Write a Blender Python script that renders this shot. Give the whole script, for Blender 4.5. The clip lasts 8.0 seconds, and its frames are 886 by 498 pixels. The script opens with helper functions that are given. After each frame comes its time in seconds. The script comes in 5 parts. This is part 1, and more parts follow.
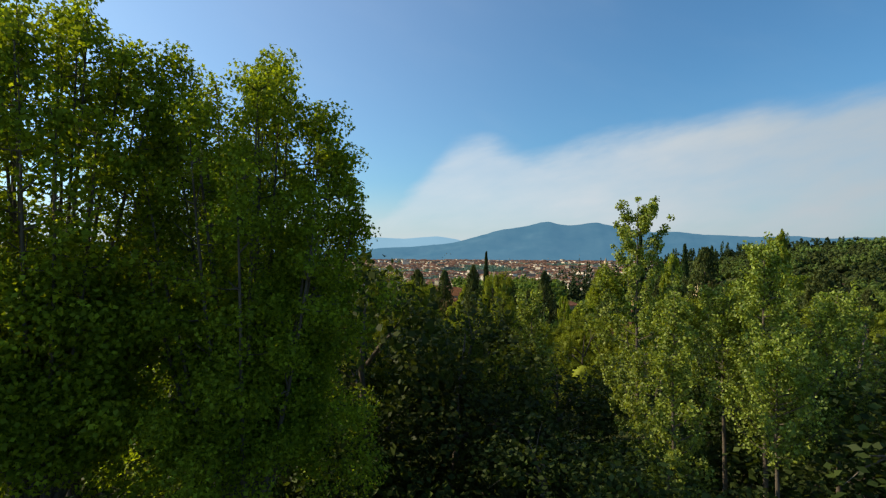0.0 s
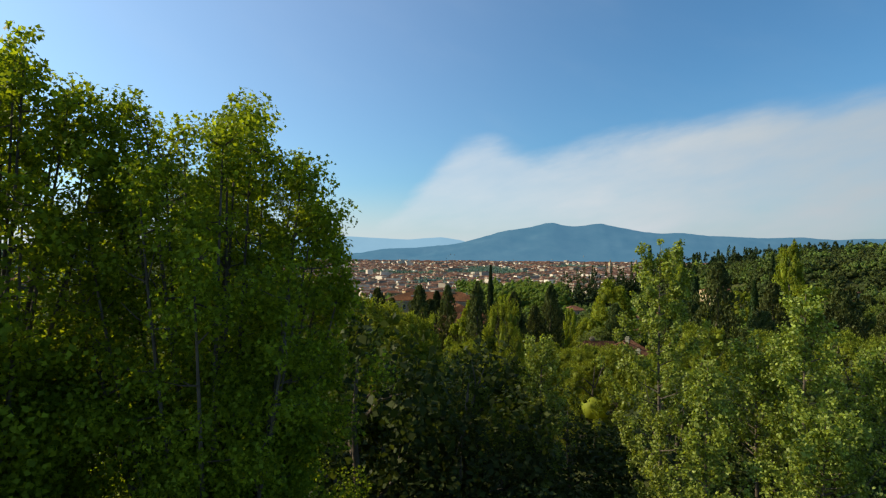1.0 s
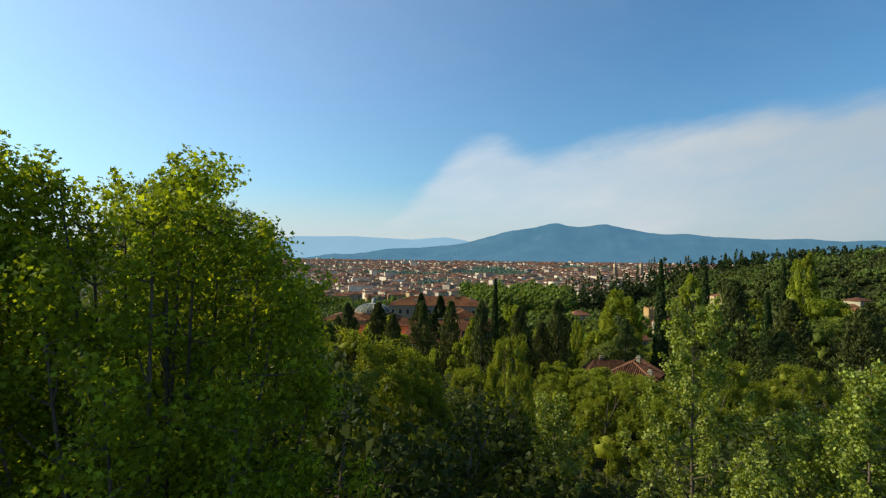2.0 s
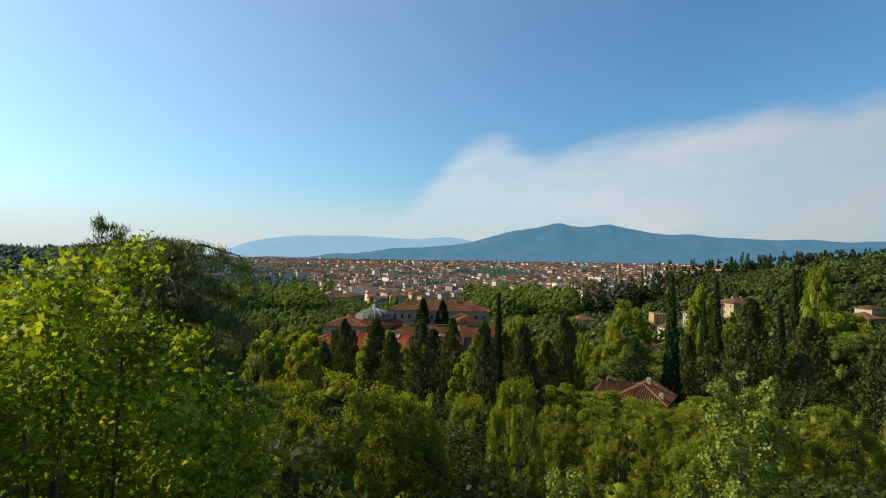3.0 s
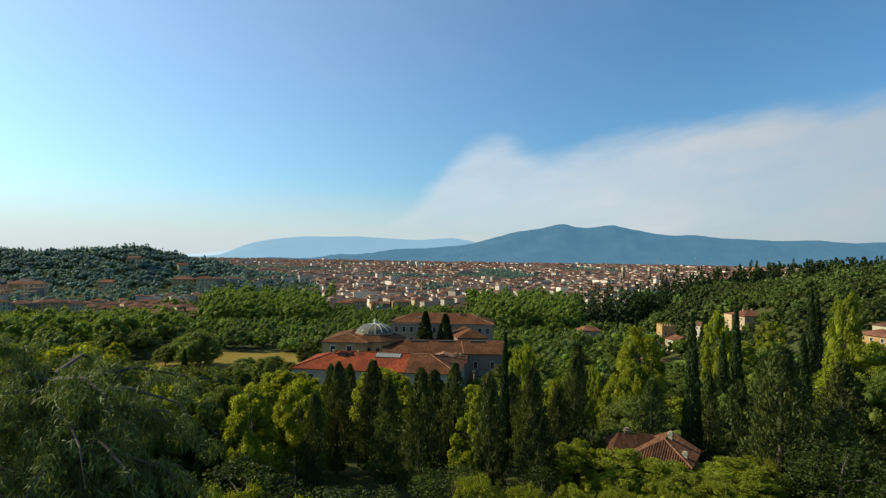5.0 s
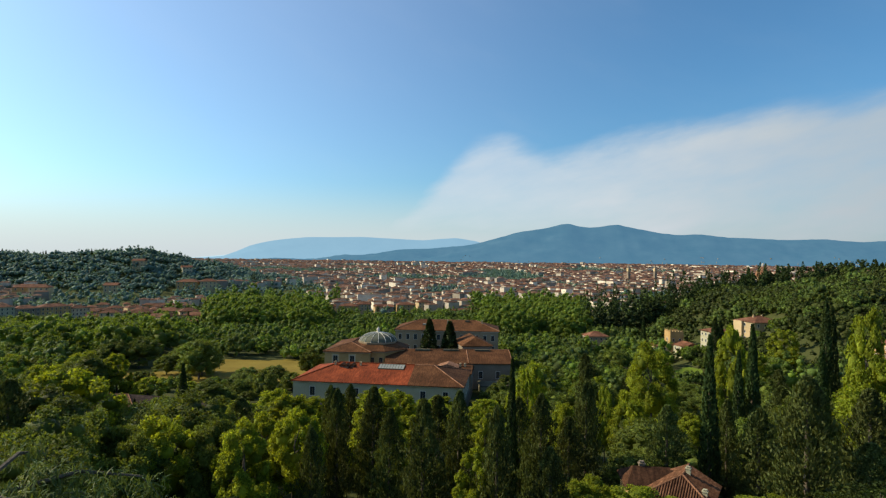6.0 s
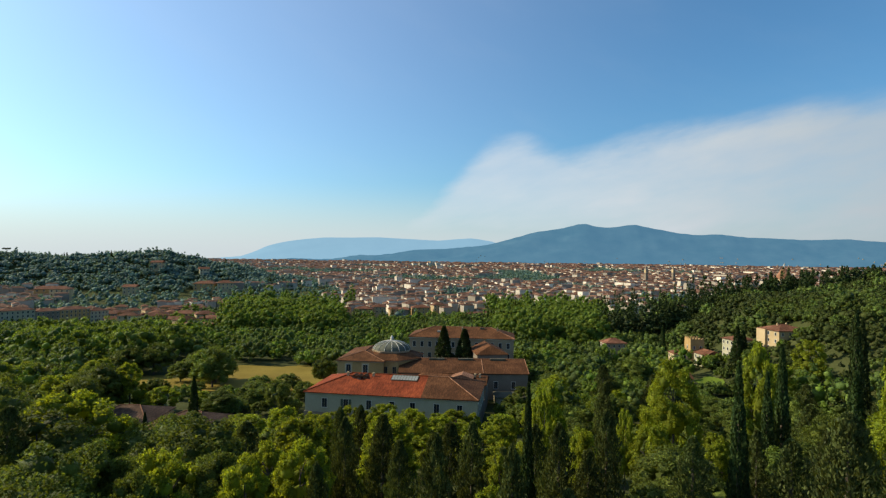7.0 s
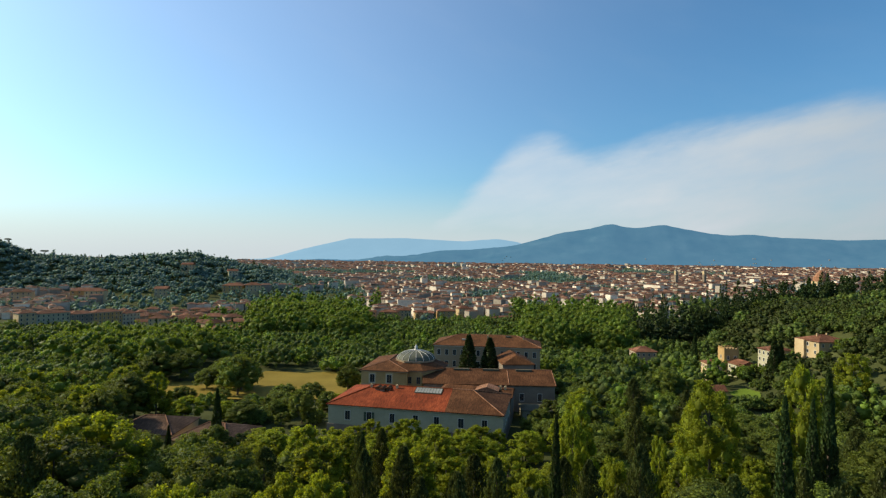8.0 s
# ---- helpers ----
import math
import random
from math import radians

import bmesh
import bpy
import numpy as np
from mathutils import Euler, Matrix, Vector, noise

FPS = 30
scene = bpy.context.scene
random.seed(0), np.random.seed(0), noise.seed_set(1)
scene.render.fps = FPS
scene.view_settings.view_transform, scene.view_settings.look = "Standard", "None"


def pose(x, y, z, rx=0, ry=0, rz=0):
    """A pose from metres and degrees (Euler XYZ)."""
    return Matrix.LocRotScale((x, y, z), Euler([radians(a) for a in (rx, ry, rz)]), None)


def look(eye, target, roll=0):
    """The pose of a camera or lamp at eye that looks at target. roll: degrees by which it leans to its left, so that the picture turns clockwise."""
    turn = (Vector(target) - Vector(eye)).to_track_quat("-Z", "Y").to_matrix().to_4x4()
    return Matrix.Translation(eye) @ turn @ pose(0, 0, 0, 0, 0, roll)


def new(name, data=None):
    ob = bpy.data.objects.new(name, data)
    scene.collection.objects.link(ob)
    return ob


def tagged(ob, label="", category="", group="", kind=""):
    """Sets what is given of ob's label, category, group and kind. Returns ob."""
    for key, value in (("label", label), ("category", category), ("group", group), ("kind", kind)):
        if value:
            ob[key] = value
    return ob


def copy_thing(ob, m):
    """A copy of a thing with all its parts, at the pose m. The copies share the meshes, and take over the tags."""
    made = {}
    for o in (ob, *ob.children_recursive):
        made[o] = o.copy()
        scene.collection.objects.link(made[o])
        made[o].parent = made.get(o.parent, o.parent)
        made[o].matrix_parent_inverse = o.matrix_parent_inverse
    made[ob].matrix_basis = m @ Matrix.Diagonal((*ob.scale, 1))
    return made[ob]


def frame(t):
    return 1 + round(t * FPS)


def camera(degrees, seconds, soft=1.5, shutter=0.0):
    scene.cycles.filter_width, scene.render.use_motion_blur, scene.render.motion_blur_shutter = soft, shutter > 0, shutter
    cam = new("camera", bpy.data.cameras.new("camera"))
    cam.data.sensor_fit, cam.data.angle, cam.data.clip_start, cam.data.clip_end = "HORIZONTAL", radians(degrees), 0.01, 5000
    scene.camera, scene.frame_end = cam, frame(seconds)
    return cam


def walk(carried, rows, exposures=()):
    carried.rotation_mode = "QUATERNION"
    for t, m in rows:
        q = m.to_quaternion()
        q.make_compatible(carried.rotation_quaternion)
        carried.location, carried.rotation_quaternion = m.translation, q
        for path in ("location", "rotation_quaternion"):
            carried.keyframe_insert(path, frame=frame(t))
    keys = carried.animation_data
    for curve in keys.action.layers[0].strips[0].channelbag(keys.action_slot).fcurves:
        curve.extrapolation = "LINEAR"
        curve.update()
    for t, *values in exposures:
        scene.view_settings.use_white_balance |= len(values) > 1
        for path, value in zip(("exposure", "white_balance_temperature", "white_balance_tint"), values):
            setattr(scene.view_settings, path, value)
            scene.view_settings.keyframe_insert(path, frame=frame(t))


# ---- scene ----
cam = camera(76.6, 8.0, 1.25)
PATH = [
    (0, (0.17, 1.601, 36.775), (0.131, 3.601, 36.801), 0.5),
    (0.5, (0.191, 2.977, 37.854), (0.145, 4.976, 37.882), 0.5),
    (1, (0.225, 4.522, 39.158), (0.172, 6.521, 39.186), 0.6),
    (1.5, (0.206, 6.113, 40.441), (0.145, 8.112, 40.469), 0.7),
    (3, (0.401, 12.32, 44.106), (0.322, 14.319, 44.131), 1.0),
    (3.5, (0.32, 13.913, 45.582), (0.236, 15.911, 45.607), 1.0),
    (4, (0.259, 15.894, 46.927), (0.172, 17.892, 46.952), 1.0),
    (4.5, (0.264, 17.541, 48.391), (0.175, 19.538, 48.417), 1.0),
    (6, (0.106, 23.632, 53.156), (0.0, 25.629, 53.181), 0.8),
    (6.5, (0.274, 25.545, 54.796), (0.141, 27.54, 54.821), 0.8),
    (7, (0.305, 27.528, 56.37), (0.144, 29.521, 56.394), 0.8),
    (7.5, (0.275, 29.283, 58.046), (0.069, 31.272, 58.07), 0.8),
    (8, (0.342, 31.179, 59.776), (0.09, 33.163, 59.8), 0.8),
]
walk(cam, [(t, look(eye, target, roll)) for t, eye, target, roll in PATH])

# ---------------------------------------------------------------- sun and sky
SUN_AZ, SUN_EL = radians(-81), radians(31.5)      # azimuth from +y towards +x
to_sun = Vector((math.sin(SUN_AZ) * math.cos(SUN_EL), math.cos(SUN_AZ) * math.cos(SUN_EL), math.sin(SUN_EL)))
sun = new("sun", bpy.data.lights.new("sun", "SUN"))
sun.data.energy, sun.data.angle, sun.data.color = 5.0, radians(0.6), (1.0, 0.85, 0.58)
sun.matrix_world = look(to_sun * 100, (0, 0, 0))
scene.view_settings.exposure = 0.22


def build_world():
    world = bpy.data.worlds.new("sky")
    scene.world = world
    world.use_nodes = True
    nt = world.node_tree
    nt.nodes.clear()
    N, L = nt.nodes.new, nt.links.new

    def calc(op, a, b=None, c=None, clamp=False):
        n = N("ShaderNodeMath")
        n.operation, n.use_clamp = op, clamp
        for i, v in enumerate((a, b, c)):
            if v is None:
                continue
            if isinstance(v, (int, float)):
                n.inputs[i].default_value = v
            else:
                L(v, n.inputs[i])
        return n.outputs[0]

    def smooth(v, lo, hi):
        n = N("ShaderNodeMapRange")
        n.interpolation_type = "SMOOTHSTEP"
        n.inputs["From Min"].default_value, n.inputs["From Max"].default_value = lo, hi
        L(v, n.inputs["Value"])
        return n.outputs["Result"]

    sky = N("ShaderNodeTexSky")
    sky.sky_type, sky.sun_disc = "NISHITA", False
    sky.sun_elevation, sky.sun_rotation = SUN_EL, SUN_AZ
    sky.air_density, sky.dust_density, sky.ozone_density, sky.altitude = 1.0, 1.5, 1.8, 100
    tc = N("ShaderNodeTexCoord")
    sep = N("ShaderNodeSeparateXYZ")
    L(tc.outputs["Generated"], sep.inputs[0])
    dx, dy, dz = sep.outputs
    az = calc("ARCTAN2", dx, dy)
    el = calc("ARCSINE", dz)
    # a sheet of thin high cloud that rises from the western horizon to the east
    comb = N("ShaderNodeCombineXYZ")
    L(calc("MULTIPLY", az, 3.0), comb.inputs[0])
    L(calc("MULTIPLY", calc("SUBTRACT", el, calc("MULTIPLY", az, 0.2)), 9.0), comb.inputs[1])
    ns = N("ShaderNodeTexNoise")
    ns.inputs["Scale"].default_value, ns.inputs["Detail"].default_value, ns.inputs["Roughness"].default_value = 1.6, 9.0, 0.58
    L(comb.outputs[0], ns.inputs["Vector"])
    wisp = calc("SUBTRACT", ns.outputs["Fac"], 0.5)
    line = N("ShaderNodeValToRGB")      # height of the upper edge of the sheet, from west to east
    line.color_ramp.interpolation = "B_SPLINE"
    el_stops = line.color_ramp.elements
    for a, v in CLOUD_LINE[2:]:
        el_stops.new((a + 0.6) / 1.8)
    for e, (a, v) in zip(el_stops, CLOUD_LINE):
        e.position, e.color = (a + 0.6) / 1.8, (3 * v, 3 * v, 3 * v, 1)
    L(calc("DIVIDE", calc("ADD", az, 0.6), 1.8), line.inputs[0])
    sharp = N("ShaderNodeSeparateXYZ")
    L(line.outputs[0], sharp.inputs[0])
    edge = calc("DIVIDE", sharp.outputs[0], 3.0)
    depth = calc("ADD", calc("SUBTRACT", edge, el), calc("MULTIPLY", wisp, 0.062))
    sheet = calc("MULTIPLY", smooth(depth, -0.016, 0.036), smooth(az, -0.62, -0.1))
    sheet = calc("MULTIPLY", sheet, calc("SUBTRACT", 1.0, smooth(az, 1.6, 2.4)))
    sheet = calc("MULTIPLY", sheet, calc("ADD", 0.78, calc("MULTIPLY", smooth(az, 0.03, 0.26), 0.22)))      # thinner to the west
    body = calc("ADD", 0.80, calc("MULTIPLY", wisp, 0.9))
    fine = N("ShaderNodeTexNoise")
    fine.inputs["Scale"].default_value, fine.inputs["Detail"].default_value = 2.2, 8.0
    comb2 = N("ShaderNodeCombineXYZ")
    L(calc("MULTIPLY", az, 2.0), comb2.inputs[0])
    L(calc("MULTIPLY", calc("ADD", el, calc("MULTIPLY", az, 0.35)), 5.0), comb2.inputs[1])
    L(comb2.outputs[0], fine.inputs["Vector"])
    veil = calc("MULTIPLY", smooth(fine.outputs["Fac"], 0.45, 0.85), 0.05)
    fac = calc("ADD", calc("MULTIPLY", sheet, body), veil, clamp=True)
    low = calc("MULTIPLY", calc("SUBTRACT", 1.0, smooth(el, 0.0, 0.14)), 0.8)
    fac = calc("MAXIMUM", fac, low)
    mix = N("ShaderNodeMixRGB")
    L(fac, mix.inputs[0])
    tint = N("ShaderNodeMixRGB")
    tint.blend_type = "MULTIPLY"
    tint.inputs[0].default_value, tint.inputs[2].default_value = 1.0, SKY_TINT
    L(sky.outputs[0], tint.inputs[1])
    dot = N("ShaderNodeVectorMath")
    dot.operation = "DOT_PRODUCT"
    L(tc.outputs["Generated"], dot.inputs[0])
    dot.inputs[1].default_value = to_sun
    glow = N("ShaderNodeMixRGB")
    glow.blend_type = "ADD"
    glow.inputs[2].default_value = SUN_GLOW
    L(smooth(dot.outputs["Value"], -0.1, 1.0), glow.inputs[0])
    L(tint.outputs[0], glow.inputs[1])
    L(glow.outputs[0], mix.inputs[1])
    shade = N("ShaderNodeMixRGB")      # the sheet is brighter towards the sun
    L(smooth(az, 0.0, 0.75), shade.inputs[0])
    shade.inputs[1].default_value, shade.inputs[2].default_value = CLOUD, CLOUD_EAST
    L(shade.outputs[0], mix.inputs[2])
    bg = N("ShaderNodeBackground")
    bg.inputs["Strength"].default_value = SKY_STRENGTH
    L(mix.outputs[0], bg.inputs[0])
    out = N("ShaderNodeOutputWorld")
    L(bg.outputs[0], out.inputs[0])


CLOUD_LINE = [(-0.50, 0.02), (-0.35, 0.045), (-0.2, 0.06), (-0.135, 0.080), (-0.09, 0.108), (-0.045, 0.155), (-0.005, 0.200), (0.045, 0.214), (0.09, 0.196), (0.135, 0.176), (0.20, 0.194), (0.27, 0.206), (0.36, 0.219), (0.46, 0.230), (0.63, 0.240), (1.0, 0.25)]
SKY_STRENGTH = 0.109
CLOUD = (5.45, 5.9, 6.25, 1)
CLOUD_EAST = (3.65, 4.15, 4.5, 1)
SKY_TINT = (0.58, 1.0, 1.20, 1)
SUN_GLOW = (1.5, 1.2, 1.15, 1)
build_world()

# ---------------------------------------------------------------- materials


def material(name, build, rough=0.8, metal=0.0, bump=0.0):
    """A node material; build(N, L, coords) returns the colour socket and, if wanted, a height socket."""
    m = bpy.data.materials.new(name)
    m.use_nodes = True
    nt = m.node_tree
    bsdf = nt.nodes["Principled BSDF"]
    bsdf.inputs["Roughness"].default_value, bsdf.inputs["Metallic"].default_value = rough, metal
    N, L = nt.nodes.new, nt.links.new
    got = build(N, L)
    colour, height = got if isinstance(got, tuple) else (got, None)
    L(colour, bsdf.inputs["Base Color"])
    if height is not None and bump:
        b = N("ShaderNodeBump")
        b.inputs["Strength"].default_value, b.inputs["Distance"].default_value = 1.0, bump
        L(height, b.inputs["Height"])
        L(b.outputs[0], bsdf.inputs["Normal"])
    return m


def noise_of(N, L, scale, detail=6.0, rough=0.6, stretch=None, space="Object"):
    tc = N("ShaderNodeTexCoord")
    n = N("ShaderNodeTexNoise")
    n.inputs["Scale"].default_value, n.inputs["Detail"].default_value, n.inputs["Roughness"].default_value = scale, detail, rough
    if space == "World":
        geo = N("ShaderNodeNewGeometry")
        vec = geo.outputs["Position"]
    else:
        vec = tc.outputs[space]
    if stretch:
        mp = N("ShaderNodeMapping")
        mp.inputs["Scale"].default_value = stretch
        L(vec, mp.inputs["Vector"])
        vec = mp.outputs[0]
    L(vec, n.inputs["Vector"])
    return n.outputs["Fac"]


def ramp_of(N, L, fac, stops):
    r = N("ShaderNodeValToRGB")
    el = r.color_ramp.elements
    while len(el) < len(stops):
        el.new(0.5)
    for e, (p, c) in zip(el, stops):
        e.position, e.color = p, (*c, 1)
    L(fac, r.inputs[0])
    return r.outputs[0]


def mixed(N, L, fac, a, b, mode="MIX"):
    m = N("ShaderNodeMixRGB")
    m.blend_type = mode
    for i, v in enumerate((fac, a, b)):
        if isinstance(v, (int, float)):
            m.inputs[i].default_value = v
        elif isinstance(v, tuple):
            m.inputs[i].default_value = (*v, 1)
        else:
            L(v, m.inputs[i])
    return m.outputs[0]


def plain(name, dark, light, scale=1.0, rough=0.85, bump=0.0, space="World", island=0.0, each=0.0):
    """A mottled surface at two scales, varied by object or by joined piece where wanted."""
    def build(N, L):
        big = noise_of(N, L, scale * 0.22, 4.0, 0.55, space=space)
        small = noise_of(N, L, scale * 3.1, 6.0, 0.65, space=space)
        both = N("ShaderNodeMath")
        both.operation = "MULTIPLY_ADD"
        L(small, both.inputs[0])
        both.inputs[1].default_value = 0.55
        L(big, both.inputs[2])
        sub = N("ShaderNodeMath")
        sub.operation = "SUBTRACT"
        L(both.outputs[0], sub.inputs[0])
        sub.inputs[1].default_value = 0.28
        col = ramp_of(N, L, sub.outputs[0], [(0.25, dark), (0.75, light)])
        for amount, node, out in ((island, "ShaderNodeNewGeometry", "Random Per Island"), (each, "ShaderNodeObjectInfo", "Random")):
            if amount:
                g = N(node)
                hsv = N("ShaderNodeHueSaturation")
                mr = N("ShaderNodeMapRange")
                mr.inputs["To Min"].default_value, mr.inputs["To Max"].default_value = 1 - amount, 1 + amount
                L(g.outputs[out], mr.inputs["Value"])
                L(mr.outputs[0], hsv.inputs["Value"])
                L(col, hsv.inputs["Color"])
                col = hsv.outputs[0]
        return col, small
    m = material(name, build, rough, bump=bump)
    if rough > 0.8:
        m.node_tree.nodes["Principled BSDF"].inputs["Specular IOR Level"].default_value = 0.15
    return m


def leaf_material(name, dark, light, each=0.25, glow=0.38, gloss=0.12, hue=0.03, clump=0.0):
    """Foliage: leaves differ singly and tree by tree, and let some light through."""
    m = bpy.data.materials.new(name)
    m.use_nodes = True
    nt = m.node_tree
    nt.nodes.clear()
    N, L = nt.nodes.new, nt.links.new
    geo, info = N("ShaderNodeNewGeometry"), N("ShaderNodeObjectInfo")
    col = ramp_of(N, L, geo.outputs["Random Per Island"], [(0.0, dark), (0.85, light), (1.0, tuple(min(1, 1.35 * v) for v in light))])
    hsv = N("ShaderNodeHueSaturation")
    a, b = N("ShaderNodeMapRange"), N("ShaderNodeMapRange")
    a.inputs["To Min"].default_value, a.inputs["To Max"].default_value = 1 - each, 1 + each
    b.inputs["To Min"].default_value, b.inputs["To Max"].default_value = 0.5 - 0.35 * hue, 0.5 + hue
    tree = noise_of(N, L, 0.085, 1.0, 0.4, space="World")      # from tree to tree
    for got, w in ((a, 1.0), (b, -1.0)):
        s = N("ShaderNodeMath")
        s.operation = "MULTIPLY_ADD"
        L(info.outputs["Random"], s.inputs[0])
        s.inputs[1].default_value = 0.5
        r = N("ShaderNodeMath")
        r.operation, r.use_clamp = "MULTIPLY_ADD", True
        L(tree, r.inputs[0])
        r.inputs[1].default_value, r.inputs[2].default_value = 2.0, -0.75
        L(r.outputs[0], s.inputs[2])
        got.inputs["From Max"].default_value = 1.5
        L(s.outputs[0], got.inputs["Value"])
    L(a.outputs[0], hsv.inputs["Value"])
    L(b.outputs[0], hsv.inputs["Hue"])
    L(col, hsv.inputs["Color"])
    bsdf = N("ShaderNodeBsdfPrincipled")
    bsdf.inputs["Roughness"].default_value = 0.55
    if clump:      # foliage seen as clumps: sprays and gaps inside each
        f = noise_of(N, L, clump, 5.0, 0.7, space="World")
        col2 = mixed(N, L, 1.0, hsv.outputs[0], ramp_of(N, L, f, [(0.34, (0.78, 0.79, 0.78)), (0.64, (1.18, 1.18, 1.12))]), "MULTIPLY")
        bump = N("ShaderNodeBump")
        bump.inputs["Strength"].default_value, bump.inputs["Distance"].default_value = 1.0, 0.65 / clump
        L(f, bump.inputs["Height"])
        L(bump.outputs[0], bsdf.inputs["Normal"])
    else:
        col2 = hsv.outputs[0]
    bsdf.inputs["Specular IOR Level"].default_value = gloss
    L(col2, bsdf.inputs["Base Color"])
    tr = N("ShaderNodeBsdfTranslucent")
    warm = mixed(N, L, 1.0, col2, (1.5, 1.35, 0.45), "MULTIPLY")
    L(warm, tr.inputs["Color"])
    mix = N("ShaderNodeMixShader")
    mix.inputs[0].default_value = glow
    L(bsdf.outputs[0], mix.inputs[1])
    L(tr.outputs[0], mix.inputs[2])
    out = N("ShaderNodeOutputMaterial")
    L(mix.outputs[0], out.inputs[0])
    return m


M = {
    # shade under the taller trees put into a darker leaf colour
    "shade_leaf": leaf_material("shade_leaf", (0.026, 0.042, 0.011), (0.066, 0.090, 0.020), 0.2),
    "plane_leaf": leaf_material("plane_leaf", (0.094, 0.138, 0.010), (0.262, 0.336, 0.024), 0.06, glow=0.52, hue=0.008),
    "poplar_leaf": leaf_material("poplar_leaf", (0.100, 0.138, 0.016), (0.275, 0.330, 0.050), 0.08, gloss=0.4, hue=0.01),
    "willow_leaf": leaf_material("willow_leaf", (0.112, 0.138, 0.016), (0.255, 0.290, 0.034), 0.15, glow=0.46, hue=0.012),
    "broad_leaf": leaf_material("broad_leaf", (0.084, 0.113, 0.024), (0.176, 0.216, 0.040), 0.44, glow=0.36, hue=0.016, clump=2.6),
    "bright_leaf": leaf_material("bright_leaf", (0.142, 0.174, 0.019), (0.298, 0.346, 0.036), 0.24, glow=0.50, hue=0.014, clump=2.8),
    "wood_leaf": leaf_material("wood_leaf", (0.072, 0.104, 0.030), (0.152, 0.196, 0.044), 0.46, glow=0.36, clump=2.2),
    "grove_leaf": leaf_material("grove_leaf", (0.092, 0.142, 0.026), (0.196, 0.270, 0.046), 0.26, glow=0.44, clump=2.4),
    "olive_leaf": leaf_material("olive_leaf", (0.034, 0.046, 0.012), (0.074, 0.090, 0.020), 0.25, glow=0.2, clump=2.0),
    "cypress_leaf": leaf_material("cypress_leaf", (0.024, 0.042, 0.014), (0.058, 0.084, 0.024), 0.3, glow=0.15),
    "cedar_leaf": leaf_material("cedar_leaf", (0.056, 0.086, 0.026), (0.136, 0.178, 0.048), 0.12, glow=0.25),
    "conifer_leaf": leaf_material("conifer_leaf", (0.050, 0.066, 0.022), (0.108, 0.128, 0.036), 0.38, glow=0.2),
    "bark": plain("bark", (0.05, 0.04, 0.03), (0.16, 0.13, 0.10), 1.5, 0.9, 0.03, space="Object"),
    "ground": plain("ground", (0.040, 0.048, 0.016), (0.074, 0.082, 0.030), 0.2, 0.95, 0.2),
    "hay": plain("hay", (0.16, 0.118, 0.022), (0.25, 0.185, 0.038), 0.25, 0.95, 0.05),
    "lawn": plain("lawn", (0.075, 0.115, 0.014), (0.125, 0.175, 0.024), 0.3, 0.95, 0.05),
}
for key in ("ground", "hay", "lawn"):
    M[key].node_tree.nodes["Principled BSDF"].inputs["Specular IOR Level"].default_value = 0.05

# ---------------------------------------------------------------- mesh helpers


def put(name, bm, mat, parent=None, label="", category="", group="", kind="", smooth=False):
    """Links a bmesh as one object."""
    me = bpy.data.meshes.new(name)
    bm.to_mesh(me)
    bm.free()
    return put_mesh(name, me, mat, parent, label, category, group, kind, smooth)


def put_mesh(name, me, mat, parent=None, label="", category="", group="", kind="", smooth=False):
    for one in (mat if isinstance(mat, (list, tuple)) else [mat]):
        me.materials.append(one)
    if smooth:
        me.shade_smooth()
    ob = new(name, me)
    if parent:
        ob.parent = parent
    return tagged(ob, label, category, group, kind)


def part(name, bm, mat, parent, label="", smooth=False):
    return put(name, bm, mat, parent, label, smooth=smooth)


def thing(name, m, label, category, group="", kind=""):
    ob = new(name)
    ob.empty_display_size = 0.3
    ob.matrix_basis = m
    return tagged(ob, label, category, group, kind)


def box(bm, x0, y0, z0, x1, y1, z1):
    v = [bm.verts.new(p) for p in ((x0, y0, z0), (x1, y0, z0), (x1, y1, z0), (x0, y1, z0), (x0, y0, z1), (x1, y0, z1), (x1, y1, z1), (x0, y1, z1))]
    for f in ((0, 3, 2, 1), (4, 5, 6, 7), (0, 1, 5, 4), (1, 2, 6, 5), (2, 3, 7, 6), (3, 0, 4, 7)):
        bm.faces.new([v[i] for i in f])


def tube(bm, points, radii, sides=6):
    """A tapered limb along points."""
    rings = []
    for i, p in enumerate(points):
        p = Vector(p)
        way = (Vector(points[min(i + 1, len(points) - 1)]) - Vector(points[max(i - 1, 0)])).normalized()
        a = way.orthogonal().normalized()
        b = way.cross(a)
        rings.append([bm.verts.new(p + float(radii[i]) * (math.cos(2 * math.pi * k / sides) * a + math.sin(2 * math.pi * k / sides) * b)) for k in range(sides)])
    for lo, hi in zip(rings, rings[1:]):
        for k in range(sides):
            bm.faces.new((lo[k], lo[(k + 1) % sides], hi[(k + 1) % sides], hi[k]))
    bm.faces.new(rings[-1])


# ---------------------------------------------------------------- the lie of the land


def step(v, lo, hi):
    s = np.clip((v - lo) / (hi - lo), 0, 1)
    return s * s * (3 - 2 * s)


WEST_RIDGE = [(-440, 1160, 22), (-540, 1110, 48), (-640, 1070, 68), (-700, 1050, 64), (-790, 1010, 58), (-870, 960, 64), (-950, 908, 96), (-1040, 810, 100), (-1170, 660, 90), (-1500, 470, 95)]


